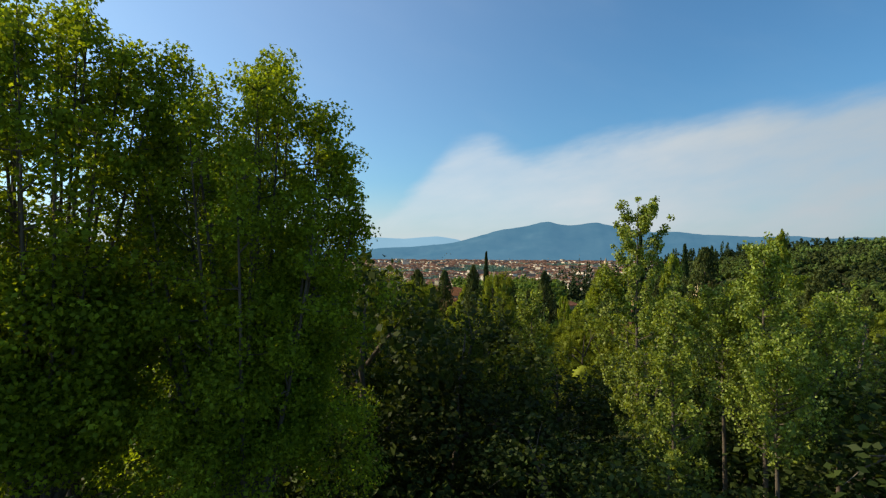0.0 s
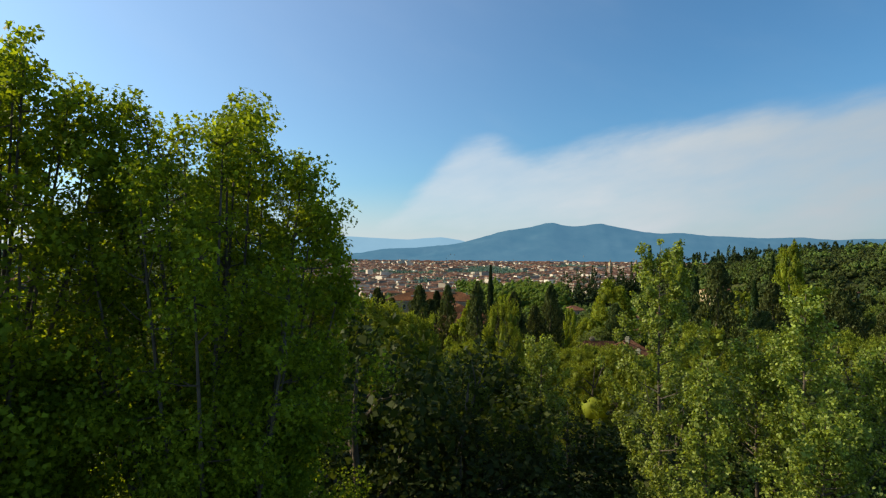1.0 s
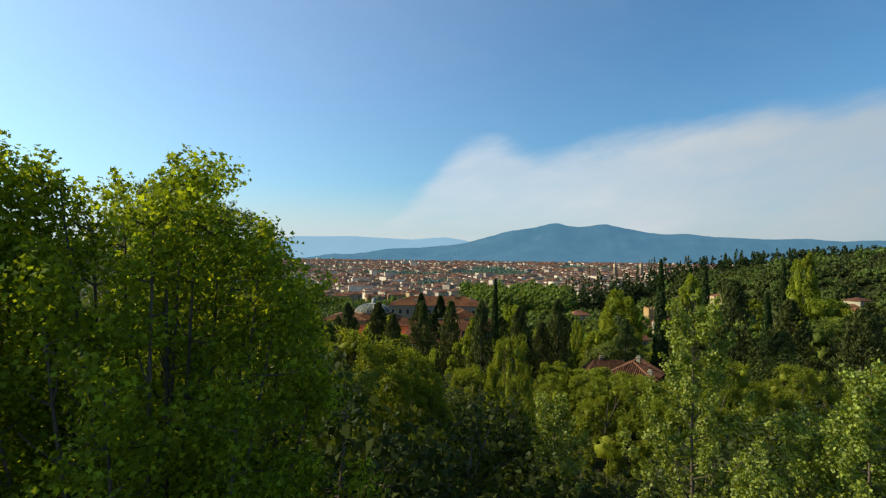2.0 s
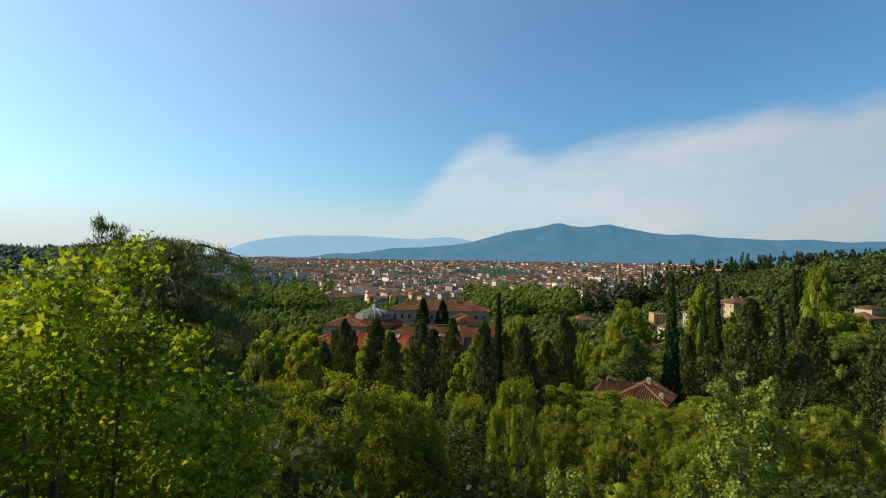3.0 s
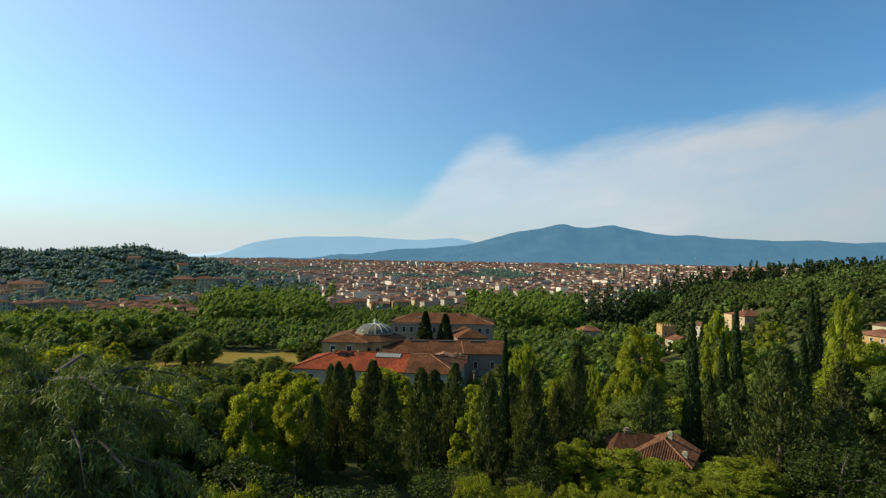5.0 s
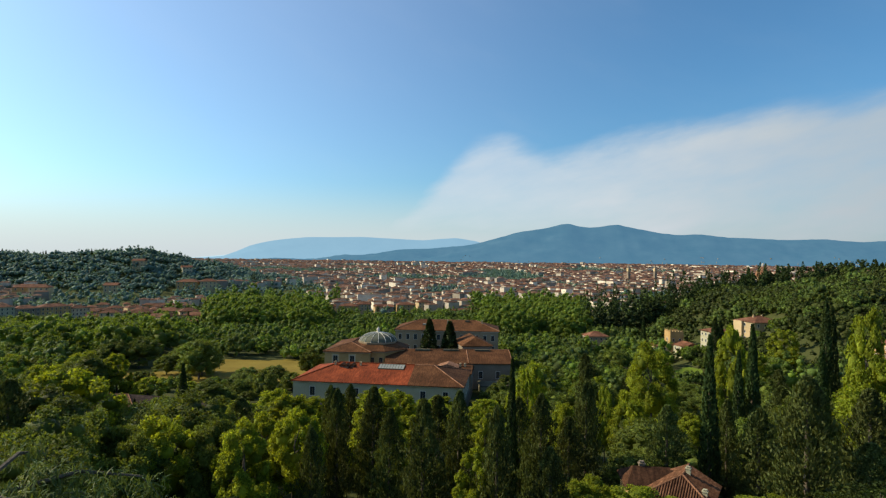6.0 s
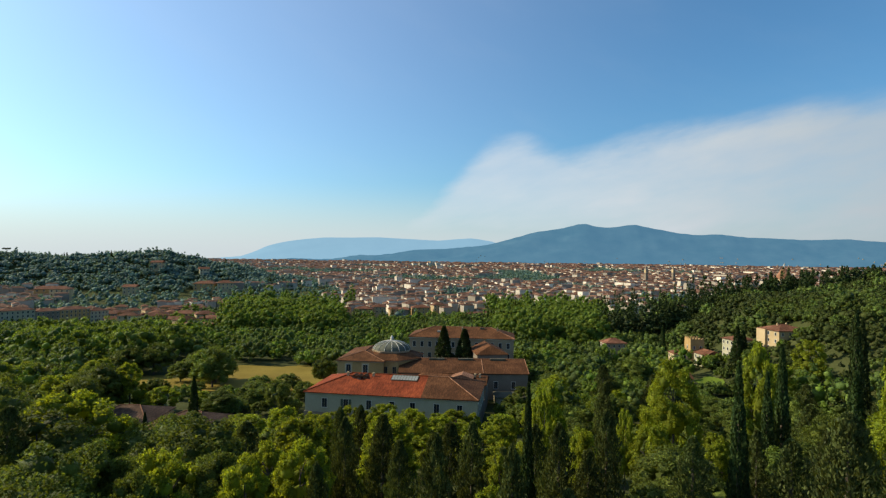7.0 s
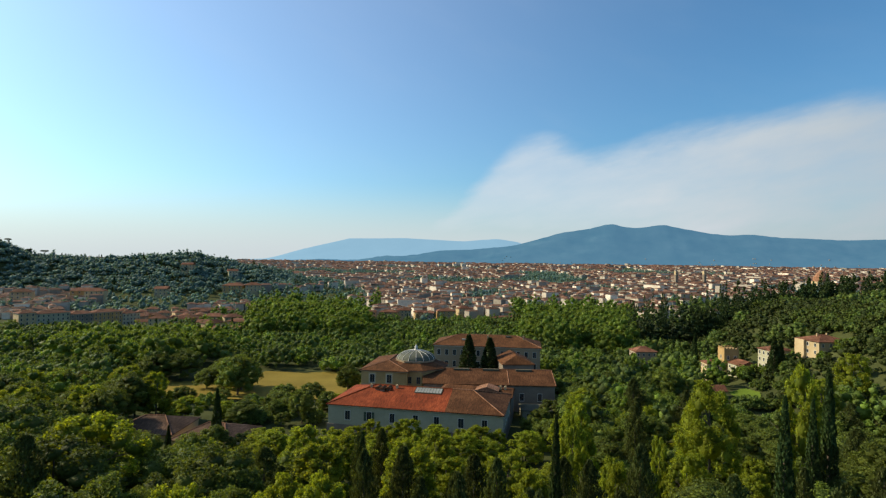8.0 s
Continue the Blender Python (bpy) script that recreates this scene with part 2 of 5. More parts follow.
def height(x, y):
    x, y = np.asarray(x, float), np.asarray(y, float)
    z = 19.5 - 2.5 * step(y, 50, 100) - 17 * step(y, 85, 215)
    z = z - 3.0 * step(y, 190, 300) * step(-x, 30, 110)
    z = z - 15 * step(y, 200, 560) + 13 * step(y, 1500, 4300)
    # the wooded rise to the east
    foot = 100 + 60 * step(y, 420, 560)
    rise = 38 * step(x, foot, foot + 85) + 16 * step(x, 200, 320)
    z = z + rise * (0.35 + 0.65 * step(y, 200, 330)) * (1 - step(y, 500, 660)) * step(y, 60, 160)
    # the long hill to the west
    hill = np.zeros_like(z)
    for (ax, ay, ah), (bx, by, bh) in zip(WEST_RIDGE, WEST_RIDGE[1:]):
        ux, uy = bx - ax, by - ay
        k = np.clip(((x - ax) * ux + (y - ay) * uy) / (ux * ux + uy * uy), 0, 1)
        d = np.hypot(x - ax - k * ux, y - ay - k * uy)
        hill = np.maximum(hill, (ah + k * (bh - ah)) * np.exp(-(d / 135) ** 2))
    return z + hill


def at_ground(x, y):
    return float(height(x, y))


def build_ground():
    xs = np.unique(np.r_[np.linspace(-4600, -1400, 17), np.arange(-1400, -400, 25), np.arange(-400, 500, 8), np.arange(500, 1000, 50), np.linspace(1000, 4600, 17)])
    ys = np.unique(np.r_[-400, -200, -100, np.arange(-60, 520, 8), np.arange(520, 1300, 25), np.linspace(1300, 4850, 24)])
    gx, gy = np.meshgrid(xs, ys)
    gz = height(gx, gy)
    n, k = gx.shape
    idx = np.arange(n * k).reshape(n, k)
    faces = np.stack([idx[:-1, :-1], idx[:-1, 1:], idx[1:, 1:], idx[1:, :-1]], -1).reshape(-1, 4)
    me = bpy.data.meshes.new("ground")
    me.from_pydata(np.stack([gx, gy, gz], -1).reshape(-1, 3).tolist(), [], faces.tolist())
    put_mesh("ground", me, M["ground"], label="dark grass and bare earth sloping down to the plain", category="ground", kind="structure", smooth=True)


build_ground()

# ---------------------------------------------------------------- distant mountains


# glow: blue haze of the distance, put into the range as emission
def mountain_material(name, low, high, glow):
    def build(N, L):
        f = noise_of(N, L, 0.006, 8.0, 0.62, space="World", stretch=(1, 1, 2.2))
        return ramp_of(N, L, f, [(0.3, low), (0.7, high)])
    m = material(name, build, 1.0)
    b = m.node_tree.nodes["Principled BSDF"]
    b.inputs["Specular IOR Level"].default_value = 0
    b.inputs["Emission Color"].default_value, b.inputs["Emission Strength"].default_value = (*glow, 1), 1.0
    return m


def mountain(name, y, profile, base, mat, rough, label, seed, width=260):
    """A range as a relief: a crest line through the given tops, spurs and gullies falling towards the plain."""
    xs = np.arange(profile[0][0], profile[-1][0] + 1, 16.0)
    crest = np.interp(xs, [p[0] for p in profile], [p[1] for p in profile])
    kernel = np.hanning(5)
    crest = np.convolve(np.pad(crest, 2, "edge"), kernel / kernel.sum(), "valid")
    rows = 16
    verts, faces = [], []
    for j in range(rows + 1):
        s = j / rows
        for i, x in enumerate(xs):
            n = noise.fractal(Vector((x * 0.0028 + seed + 0.9 * s, s * 3.4, seed)), 0.9, 2.1, 6)
            n2 = noise.noise(Vector((x * 0.02, seed, 0)))
            h = (crest[i] - base) * (1 - s) ** 1.2 + rough * n * math.sin(math.pi * min(1, s * 1.1 + 0.06)) + rough * 0.10 * n2 * (1 - s)
            verts.append((x, y - width * s, base + max(h, -8) if s < 1 else base - 8))
    k = len(xs)
    for j in range(rows):
        for i in range(k - 1):
            faces.append((j * k + i, (j + 1) * k + i, (j + 1) * k + i + 1, j * k + i + 1))
    me = bpy.data.meshes.new(name)
    me.from_pydata(verts, [], faces)
    return put_mesh(name, me, mat, label=label, category="mountain", kind="structure", smooth=True)


# bluish colours and emission stand in for the haze over each range
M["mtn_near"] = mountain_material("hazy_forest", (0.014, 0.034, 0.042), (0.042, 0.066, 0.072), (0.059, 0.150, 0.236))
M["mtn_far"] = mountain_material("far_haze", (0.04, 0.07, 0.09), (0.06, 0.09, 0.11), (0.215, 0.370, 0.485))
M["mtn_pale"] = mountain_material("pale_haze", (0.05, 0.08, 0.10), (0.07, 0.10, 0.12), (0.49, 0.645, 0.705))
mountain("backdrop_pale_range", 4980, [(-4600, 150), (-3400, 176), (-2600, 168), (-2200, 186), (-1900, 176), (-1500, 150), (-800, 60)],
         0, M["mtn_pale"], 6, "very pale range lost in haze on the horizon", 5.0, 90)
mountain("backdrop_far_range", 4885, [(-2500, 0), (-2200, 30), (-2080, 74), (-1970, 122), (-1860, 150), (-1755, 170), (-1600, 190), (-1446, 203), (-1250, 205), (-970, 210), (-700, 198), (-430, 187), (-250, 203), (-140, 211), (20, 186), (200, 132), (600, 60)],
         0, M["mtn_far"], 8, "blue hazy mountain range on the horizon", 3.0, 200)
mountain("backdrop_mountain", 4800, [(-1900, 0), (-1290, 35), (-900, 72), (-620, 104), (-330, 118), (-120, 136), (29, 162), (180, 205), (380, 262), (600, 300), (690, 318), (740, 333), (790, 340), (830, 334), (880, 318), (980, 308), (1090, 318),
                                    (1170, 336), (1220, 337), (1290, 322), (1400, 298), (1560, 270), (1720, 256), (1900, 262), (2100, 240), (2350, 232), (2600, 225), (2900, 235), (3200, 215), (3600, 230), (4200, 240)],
         0, M["mtn_near"], 26, "wooded mountain with twin summits beyond the city, blue haze put into its glow", 7.0, 420)

# ---------------------------------------------------------------- trees
rng = np.random.default_rng(11)


def unit(v):
    return v / np.maximum(np.linalg.norm(v, axis=-1, keepdims=True), 1e-9)


def leaf_arrays(pos, axis, normal, size, slim):
    """Leaves as folded rhombs: corners and faces."""
    axis = unit(axis)
    side = unit(np.cross(normal, axis))
    norm = np.cross(axis, side)
    s = size[:, None]
    v = np.stack([pos - 0.5 * s * axis, pos + 0.5 * slim * s * side + 0.12 * s * norm, pos + 0.5 * s * axis, pos - 0.5 * slim * s * side + 0.12 * s * norm], 1)
    return v.reshape(-1, 3)


def leaves(name, verts, corners=4):
    n = len(verts) // corners
    me = bpy.data.meshes.new(name)
    me.vertices.add(corners * n)
    me.vertices.foreach_set("co", np.ascontiguousarray(verts, dtype=np.float32).ravel())
    me.loops.add(corners * n)
    me.loops.foreach_set("vertex_index", np.arange(corners * n, dtype=np.int32))
    me.polygons.add(n)
    me.polygons.foreach_set("loop_start", np.arange(0, corners * n, corners, dtype=np.int32))
    me.update(calc_edges=True)
    me.validate()
    return me


def lobed_leaf(quads):
    """Turns folded rhombs into leaves with a long middle lobe and two side lobes, six corners each."""
    q = quads.reshape(-1, 4, 3)
    foot, right, tip, left = q[:, 0], q[:, 1], q[:, 2], q[:, 3]
    mid = 0.5 * (foot + tip)
    v = np.stack([foot, mid + 1.12 * (right - mid) + 0.05 * (tip - foot), mid + 0.34 * (right - mid) + 0.16 * (tip - foot), tip, mid + 0.34 * (left - mid) + 0.16 * (tip - foot), mid + 1.12 * (left - mid) + 0.05 * (tip - foot)], 1)
    return v.reshape(-1, 3)


def icosphere(level):
    bm = bmesh.new()
    bmesh.ops.create_icosphere(bm, subdivisions=level, radius=1.0)
    v, f = np.array([x.co[:] for x in bm.verts]), np.array([[x.index for x in y.verts] for y in bm.faces])
    bm.free()
    return v, f


ICO = {n: icosphere(n) for n in (1, 2)}


def clumps(clusters, level=2):
    """Uneven solid clumps of twigs and leaves, one for each cluster."""
    v, f = ICO[level]
    verts, faces = [], []
    for i, (x, y, z, r) in enumerate(clusters):
        rough = 0.80 + 0.42 * rng.random(len(v))
        verts.append(v * rough[:, None] * (0.74 * r * np.array([1.0, 1.0, 0.86])) + np.array([x, y, z]))
        faces.append(f + i * len(v))
    return np.concatenate(verts), np.concatenate(faces)


def crown_of(name, quads, solid):
    """One crown mesh of leaves (four corners each) and clumps."""
    tv, tf = solid
    n, k = len(quads) // 4, len(tf)
    me = bpy.data.meshes.new(name)
    me.vertices.add(4 * n + len(tv))
    me.vertices.foreach_set("co", np.ascontiguousarray(np.concatenate([quads, tv]), dtype=np.float32).ravel())
    me.loops.add(4 * n + 3 * k)
    me.loops.foreach_set("vertex_index", np.r_[np.arange(4 * n), (tf + 4 * n).ravel()].astype(np.int32))
    me.polygons.add(n + k)
    me.polygons.foreach_set("loop_start", np.r_[np.arange(0, 4 * n, 4), 4 * n + np.arange(0, 3 * k, 3)].astype(np.int32))
    me.polygons.foreach_set("use_smooth", np.r_[np.zeros(n, bool), np.ones(k, bool)])
    me.update(calc_edges=True)
    me.validate()
    return me


def tufts(clusters, count, size, slim=0.7, up=0.5, rnd=0.9, lift=0.0, flat=1.0, core=0.18):
    """Leaves strewn through round clusters (x, y, z, r), denser towards their outside."""
    clusters = np.asarray(clusters, float)
    weight = clusters[:, 3] ** 2
    pick = rng.choice(len(clusters), count, p=weight / weight.sum())
    way = unit(rng.normal(size=(count, 3)))
    far = rng.random(count) ** core
    off = way * (far * clusters[pick, 3])[:, None] * np.array([1, 1, flat])
    pos = clusters[pick, :3] + off
    normal = unit(way + np.array([0, 0, up]) + rnd * rng.normal(size=(count, 3)) * 0.5)
    axis = unit(rng.normal(size=(count, 3)) + 0.7 * way + np.array([0, 0, lift]))
    return leaf_arrays(pos, axis, normal, size * (0.65 + 0.7 * rng.random(count)), slim)


def dome_clusters(h, r, low, k, rc, lobes=0.25, top=1.0, full=2.2):
    """Clusters over an uneven rounded crown from height low to h."""
    out = []
    mid, half = 0.5 * (h + low), 0.5 * (h - low)
    phase = rng.random(4) * 6.28
    for i in range(k):
        u = rng.random() * 2 - 1
        a = rng.random() * 2 * math.pi
        wide = math.sqrt(max(0, 1 - abs(u) ** full))
        bump = 1 + lobes * (0.6 * math.sin(2 * a + phase[0]) + 0.5 * math.sin(3 * a + 3 * u + phase[1]) + 0.5 * math.sin(5 * u + phase[2]))
        s = (0.55 + 0.45 * rng.random() ** 0.5) * bump
        c = rc * (0.65 + 0.7 * rng.random())
        out.append((r * wide * s * math.cos(a), r * wide * s * math.sin(a), mid + half * u * (0.85 + 0.15 * bump) * top - 0.4 * c, c))
    return out


def lobed(h, r, low, k, rc=0.36, sub=7, squat=1.0):
    """A full crown built of large leafy lobes, each with smaller sprays on its outside: lobes and sprays."""
    mid, half = low + 0.46 * (h - low), 0.54 * (h - low)
    lobes, sprays = [(0.0, 0.0, mid, 0.64 * r)], []
    spin = rng.random() * 6.28
    lean = rng.normal(size=2) * 0.10 * r
    for i in range(k):
        u = 1 - 1.62 * (i + 0.5 * rng.random()) / k
        a = spin + i * 2.39996 + rng.normal() * 0.25
        c = r * rc * (0.62 + 0.62 * rng.random())
        wide = math.sqrt(max(0.02, 1 - abs(u) ** 2.3)) * (0.84 + 0.28 * rng.random())
        reach = max(0.1, r - 0.75 * c) * wide
        z = mid + (half - 0.7 * c) * u * squat * (0.86 + 0.24 * rng.random())
        lobes.append((reach * math.cos(a) + lean[0] * u, reach * math.sin(a) + lean[1] * u, z, c))
    hub = np.array([0, 0, mid - 0.25 * half])
    for x, y, z, c in lobes[1:]:
        out = unit(np.array([x, y, z]) - hub)
        for _ in range(sub):
            way = unit(rng.normal(size=3) + 1.1 * out + [0, 0, 0.35])
            sprays.append((x + way[0] * c * 0.72, y + way[1] * c * 0.72, z + way[2] * c * 0.72, c * (0.26 + 0.26 * rng.random()), *out))
    return lobes, sprays


def foliage(lobes, sprays, count, size, slim=0.7, lift=0.15):
    """Leaves over the sprays of a lobed crown, facing outwards on the whole."""
    s = np.asarray(sprays, float)
    w = s[:, 3] ** 2
    pick = rng.choice(len(s), count, p=w / w.sum())
    way = unit(rng.normal(size=(count, 3)) + 0.5 * s[pick, 4:7])
    pos = s[pick, :3] + way * (s[pick, 3] * (0.35 + 0.85 * rng.random(count) ** 0.6))[:, None]
    normal = unit(0.8 * s[pick, 4:7] + 0.7 * way + 0.62 * rng.normal(size=(count, 3)) + [0, 0, 0.15])
    axis = unit(rng.normal(size=(count, 3)) + 0.5 * way + [0, 0, lift])
    return leaf_arrays(pos, axis, normal, size * (0.6 + 0.8 * rng.random(count)), slim)


def lobe_crown(lobes, sprays, count, size, slim=0.7, lift=0.15, core=0.98):
    solid = clumps([(x, y, z, c * core) for x, y, z, c in lobes], 1)
    return crown_of("crown", foliage(lobes, sprays, count, size, slim, lift), solid)


def limbs(h, r, clusters, thick, count=7, fork=0.35):
    """A tapered trunk with limbs that reach into the crown."""
    bm = bmesh.new()
    bend = [(0, 0, -0.6), (0.02 * h, 0.01 * h, fork * h), (-0.01 * h, 0.02 * h, 0.65 * h), (0.0, 0.0, 0.9 * h)]
    tube(bm, bend, [thick * 1.25, thick * 0.85, thick * 0.5, thick * 0.12], 8)
    order = rng.permutation(len(clusters))[:count]
    for i in order:
        x, y, z, c = clusters[i]
        z0 = max(fork * h * 0.8, min(z - 0.5 * math.hypot(x, y), 0.7 * h))
        p0 = Vector((0.01 * h, 0.01 * h, z0))
        p1 = Vector((x, y, z))
        mid = p0.lerp(p1, 0.5) + Vector((0, 0, 0.08 * (p1 - p0).length))
        tube(bm, [p0, mid, p1], [thick * 0.5, thick * 0.28, thick * 0.07], 5)
        for _ in range(2):
            e = p1 + Vector(rng.normal(size=3) * c * 0.7)
            tube(bm, [mid, mid.lerp(e, 0.6) + Vector((0, 0, 0.2)), e], [thick * 0.18, thick * 0.1, thick * 0.03], 4)
    return bm


def column_leaves(h, r, count, size, low=0.04, sharp=0.75, ragged=0.18, slim=0.45):
    """The dense upright column of a cypress, with ragged tufts."""
    u = rng.random(count) ** 1.15
    a = rng.random(count) * 2 * math.pi
    ph = rng.random(5) * 6.28
    prof = np.clip((1 - u) ** sharp * np.minimum(1, (u / 0.22 + 0.35)), 0, None)
    bump = 1 + ragged * (np.sin(3 * a + 9 * u + ph[0]) + 0.8 * np.sin(5 * a - 23 * u + ph[1]) + 0.8 * np.sin(2 * a + 41 * u + ph[2])) / 1.5
    rad = r * prof * bump * (0.72 + 0.32 * rng.random(count)) + 0.04 * r
    pos = np.stack([rad * np.cos(a), rad * np.sin(a), h * (low + (1 - low) * u)], 1)
    out = np.stack([np.cos(a), np.sin(a), 0.25 + 0 * a], 1)
    normal = unit(out + 0.55 * rng.normal(size=(count, 3)))
    axis = unit(np.array([0, 0, 1.0]) + 0.45 * out + 0.35 * rng.normal(size=(count, 3)))
    return leaf_arrays(pos, axis, normal, size * (0.6 + 0.8 * rng.random(count)), slim)


def cedar(h, r, count, size):
    """Long level boughs in close tiers with drooping fringed ends; a plume that leans off the top."""
    bm = bmesh.new()
    lean = np.array([-0.12 * h, 0.02 * h, 0])
    trunk = [np.array([0, 0, -0.6]), np.array([0.1, 0, 0.5 * h]), np.array([0.01 * h, 0, 0.80 * h]), np.array([0, 0, 0.92 * h]) + 0.4 * lean]
    tube(bm, trunk, [0.55, 0.40, 0.20, 0.05], 8)
    clusters, boughs = [], []
    n = 96
    for i in range(n):
        s = 0.24 + 0.71 * (i + 1.5 * rng.random()) / n
        a = i * 2.39996 + rng.normal() * 0.3
        reach = r * (1.08 - 0.42 * s) * (0.62 + 0.5 * rng.random())
        way = np.array([math.cos(a), math.sin(a), 0])
        p0 = np.array([0, 0, s * h * 0.985]) + (lean * 0.25 if s > 0.85 else 0)
        pts = [p0, p0 + way * reach * 0.5 + [0, 0, 0.07 * reach], p0 + way * reach * 0.84 + [0, 0, -0.03 * reach], p0 + way * reach + [0, 0, -0.24 * reach]]
        one = bmesh.new()
        tube(one, pts, [0.11, 0.08, 0.045, 0.015], 5)
        boughs.append(one)
        for k in np.linspace(0.16, 1.0, 11):
            q = np.array([np.interp(k, (0, 0.5, 0.84, 1), [p[j] for p in pts]) for j in range(3)])
            side = np.array([-way[1], way[0], 0]) * rng.normal() * 0.16 * reach * (1.1 - 0.6 * k)
            clusters.append((*(q + side + [0, 0, -0.10 - 0.25 * rng.random()]), 0.42 + 0.42 * rng.random()))
    for k in range(26):      # the leaning plume
        s = k / 25
        clusters.append((*(np.array([0, 0, (0.85 + 0.135 * s) * h]) + lean * (0.2 + 0.95 * s) + rng.normal(size=3) * [0.5, 0.4, 0.22] * (1.15 - 0.7 * s)), 0.75 - 0.35 * s))
    v = tufts(clusters, count, size, 0.13, 0.9, 0.7, -1.5, 0.8, 0.55)
    return bm, boughs, leaves("crown", v)


def grown(name, bm, crown, leaf, label, category="tree", group=""):
    """A tree of a trunk with its limbs and a crown of leaves, at the origin."""
    t = thing(name, Matrix.Identity(4), label, category, group)
    part("trunk", bm, M["bark"], t, smooth=True)
    put_mesh("crown", crown, M[leaf], t)
    return t


def place(tree, x, y, top, tall, wide=1.0, turn=None, sink=0.0):
    """A copy of a tree of nominal height tall, scaled so that it stands on the ground and its top is at height top."""
    g = at_ground(x, y) - sink
    k = max(0.25, (top - g) / tall)
    w = k * wide
    turn = rng.random() * 6.28 if turn is None else turn
    m = Matrix.Translation((x, y, g)) @ Matrix.Rotation(turn, 4, "Z") @ Matrix.Diagonal((w, w, k, 1))
    return copy_thing(tree, m)


KINDS = {}


def kind(key, tree, tall):
    KINDS.setdefault(key, []).append((tree, tall))


def grow(key, x, y, top, wide=1.0, which=None, turn=None):
    tree, tall = KINDS[key][int(rng.integers(len(KINDS[key]))) if which is None else which]
    return place(tree, x, y, top, tall, wide, turn)


# patterns of each sort of tree
PATTERNS = []


def pattern(key, name, bm, crown, leaf, label, tall, group):
    t = grown(name, bm, crown, leaf, label, "tree", group)
    PATTERNS.append(t)
    kind(key, t, tall)


BROAD, BRIGHT = "dark green broadleaf tree with a full rounded crown in the wood", "sunlit yellow-green broadleaf tree in the wood"
for n in range(4):
    # round, spreading, tall and broken crowns
    r, low, k, rc = ((6.2, 0.9, 34, 0.34), (6.9, 1.5, 40, 0.30), (5.3, 0.7, 34, 0.34), (6.0, 1.2, 28, 0.36))[n]
    c, e = lobed(15, r, low, k, rc)
    pattern("broad", "broadleaf_tree", limbs(15, 5, c, 0.28, 6), lobe_crown(c, e, 11500, 0.33), "broad_leaf", BROAD, 15, "broadleaf trees")
    c, e = lobed(15, r, low, k, rc)
    pattern("broad_far", "broadleaf_tree", limbs(15, 5, c, 0.28, 3), lobe_crown(c, e, 6500, 0.43), "broad_leaf", BROAD, 15, "broadleaf trees")
for n in range(3):
    r, low, k, rc = ((4.9, 1.2, 36, 0.31), (5.6, 1.8, 40, 0.28), (4.4, 1.0, 34, 0.33))[n]
    c, e = lobed(15, r, low, k, rc, 8, 1.08)
    pattern("bright", "broadleaf_tree", limbs(15, 5, c, 0.25, 6), lobe_crown(c, e, 11500, 0.32, 0.7, 0.5, 0.9), "bright_leaf", BRIGHT, 15, "broadleaf trees")
    c, e = lobed(15, r, low, k, rc, 8, 1.08)
    pattern("bright_far", "broadleaf_tree", limbs(15, 5, c, 0.25, 3), lobe_crown(c, e, 6500, 0.41, 0.7, 0.5, 0.94), "bright_leaf", BRIGHT, 15, "broadleaf trees")
for n in range(2):
    c = dome_clusters(13, 4.6, 1.5, 44, 1.35)
    pattern("shade", "broadleaf_tree", limbs(13, 5, c, 0.25), leaves("crown", tufts(c, 6000, 0.33, 0.7, 0.4, 0.9)), "shade_leaf", "leafy tree, the shade of taller ones put into its dark leaf colour", 13, "broadleaf trees")
    bm = bmesh.new()
    tube(bm, [(0, 0, -0.6), (0, 0, 8), (0, 0, 14.5)], [0.28, 0.18, 0.03], 7)
    pattern("cypress", "cypress", bm, leaves("crown", column_leaves(15, 1.35, 4600, 0.42)), "cypress_leaf", "tall dark green columnar cypress", 15, "cypresses")
    bm = bmesh.new()
    tube(bm, [(0, 0, -0.6), (0, 0, 8), (0, 0, 14.3)], [0.35, 0.22, 0.03], 7)
    pattern("conifer", "conifer", bm, leaves("crown", column_leaves(15, 3.0, 7600, 0.42, 0.05, 0.60, 0.50, 0.42)), "conifer_leaf", "dark broad-based evergreen conifer", 15, "conifers")
    c, e = lobed(13.4, 4.9, 0.8, 70, 0.20, 8, 1.05)
    v = foliage(c, e, 20000, 0.23, 0.38, 0.7)
    tips = [(x, y, z + 0.75 * q, 0.16 * q) for x, y, z, q in c[1:] for _ in range(3)]
    tips = [(x + 0.5 * rng.normal(), y + 0.5 * rng.normal(), z + 0.35 * rng.random(), q + 0.16) for x, y, z, q in tips]
    v = np.concatenate([v, tufts(tips, 4200, 0.23, 0.34, 0.2, 0.9, 1.2, 2.2, 0.6)])
    pattern("willow", "willow", limbs(13, 4.4, c, 0.22, 9), crown_of("crown", v, clumps([(x, y, z, 0.72 * q) for x, y, z, q in c], 1)), "willow_leaf", "light green fine-leaved tree with a soft feathery crown", 15, "feathery trees")

# ---------------------------------------------------------------- the near trees


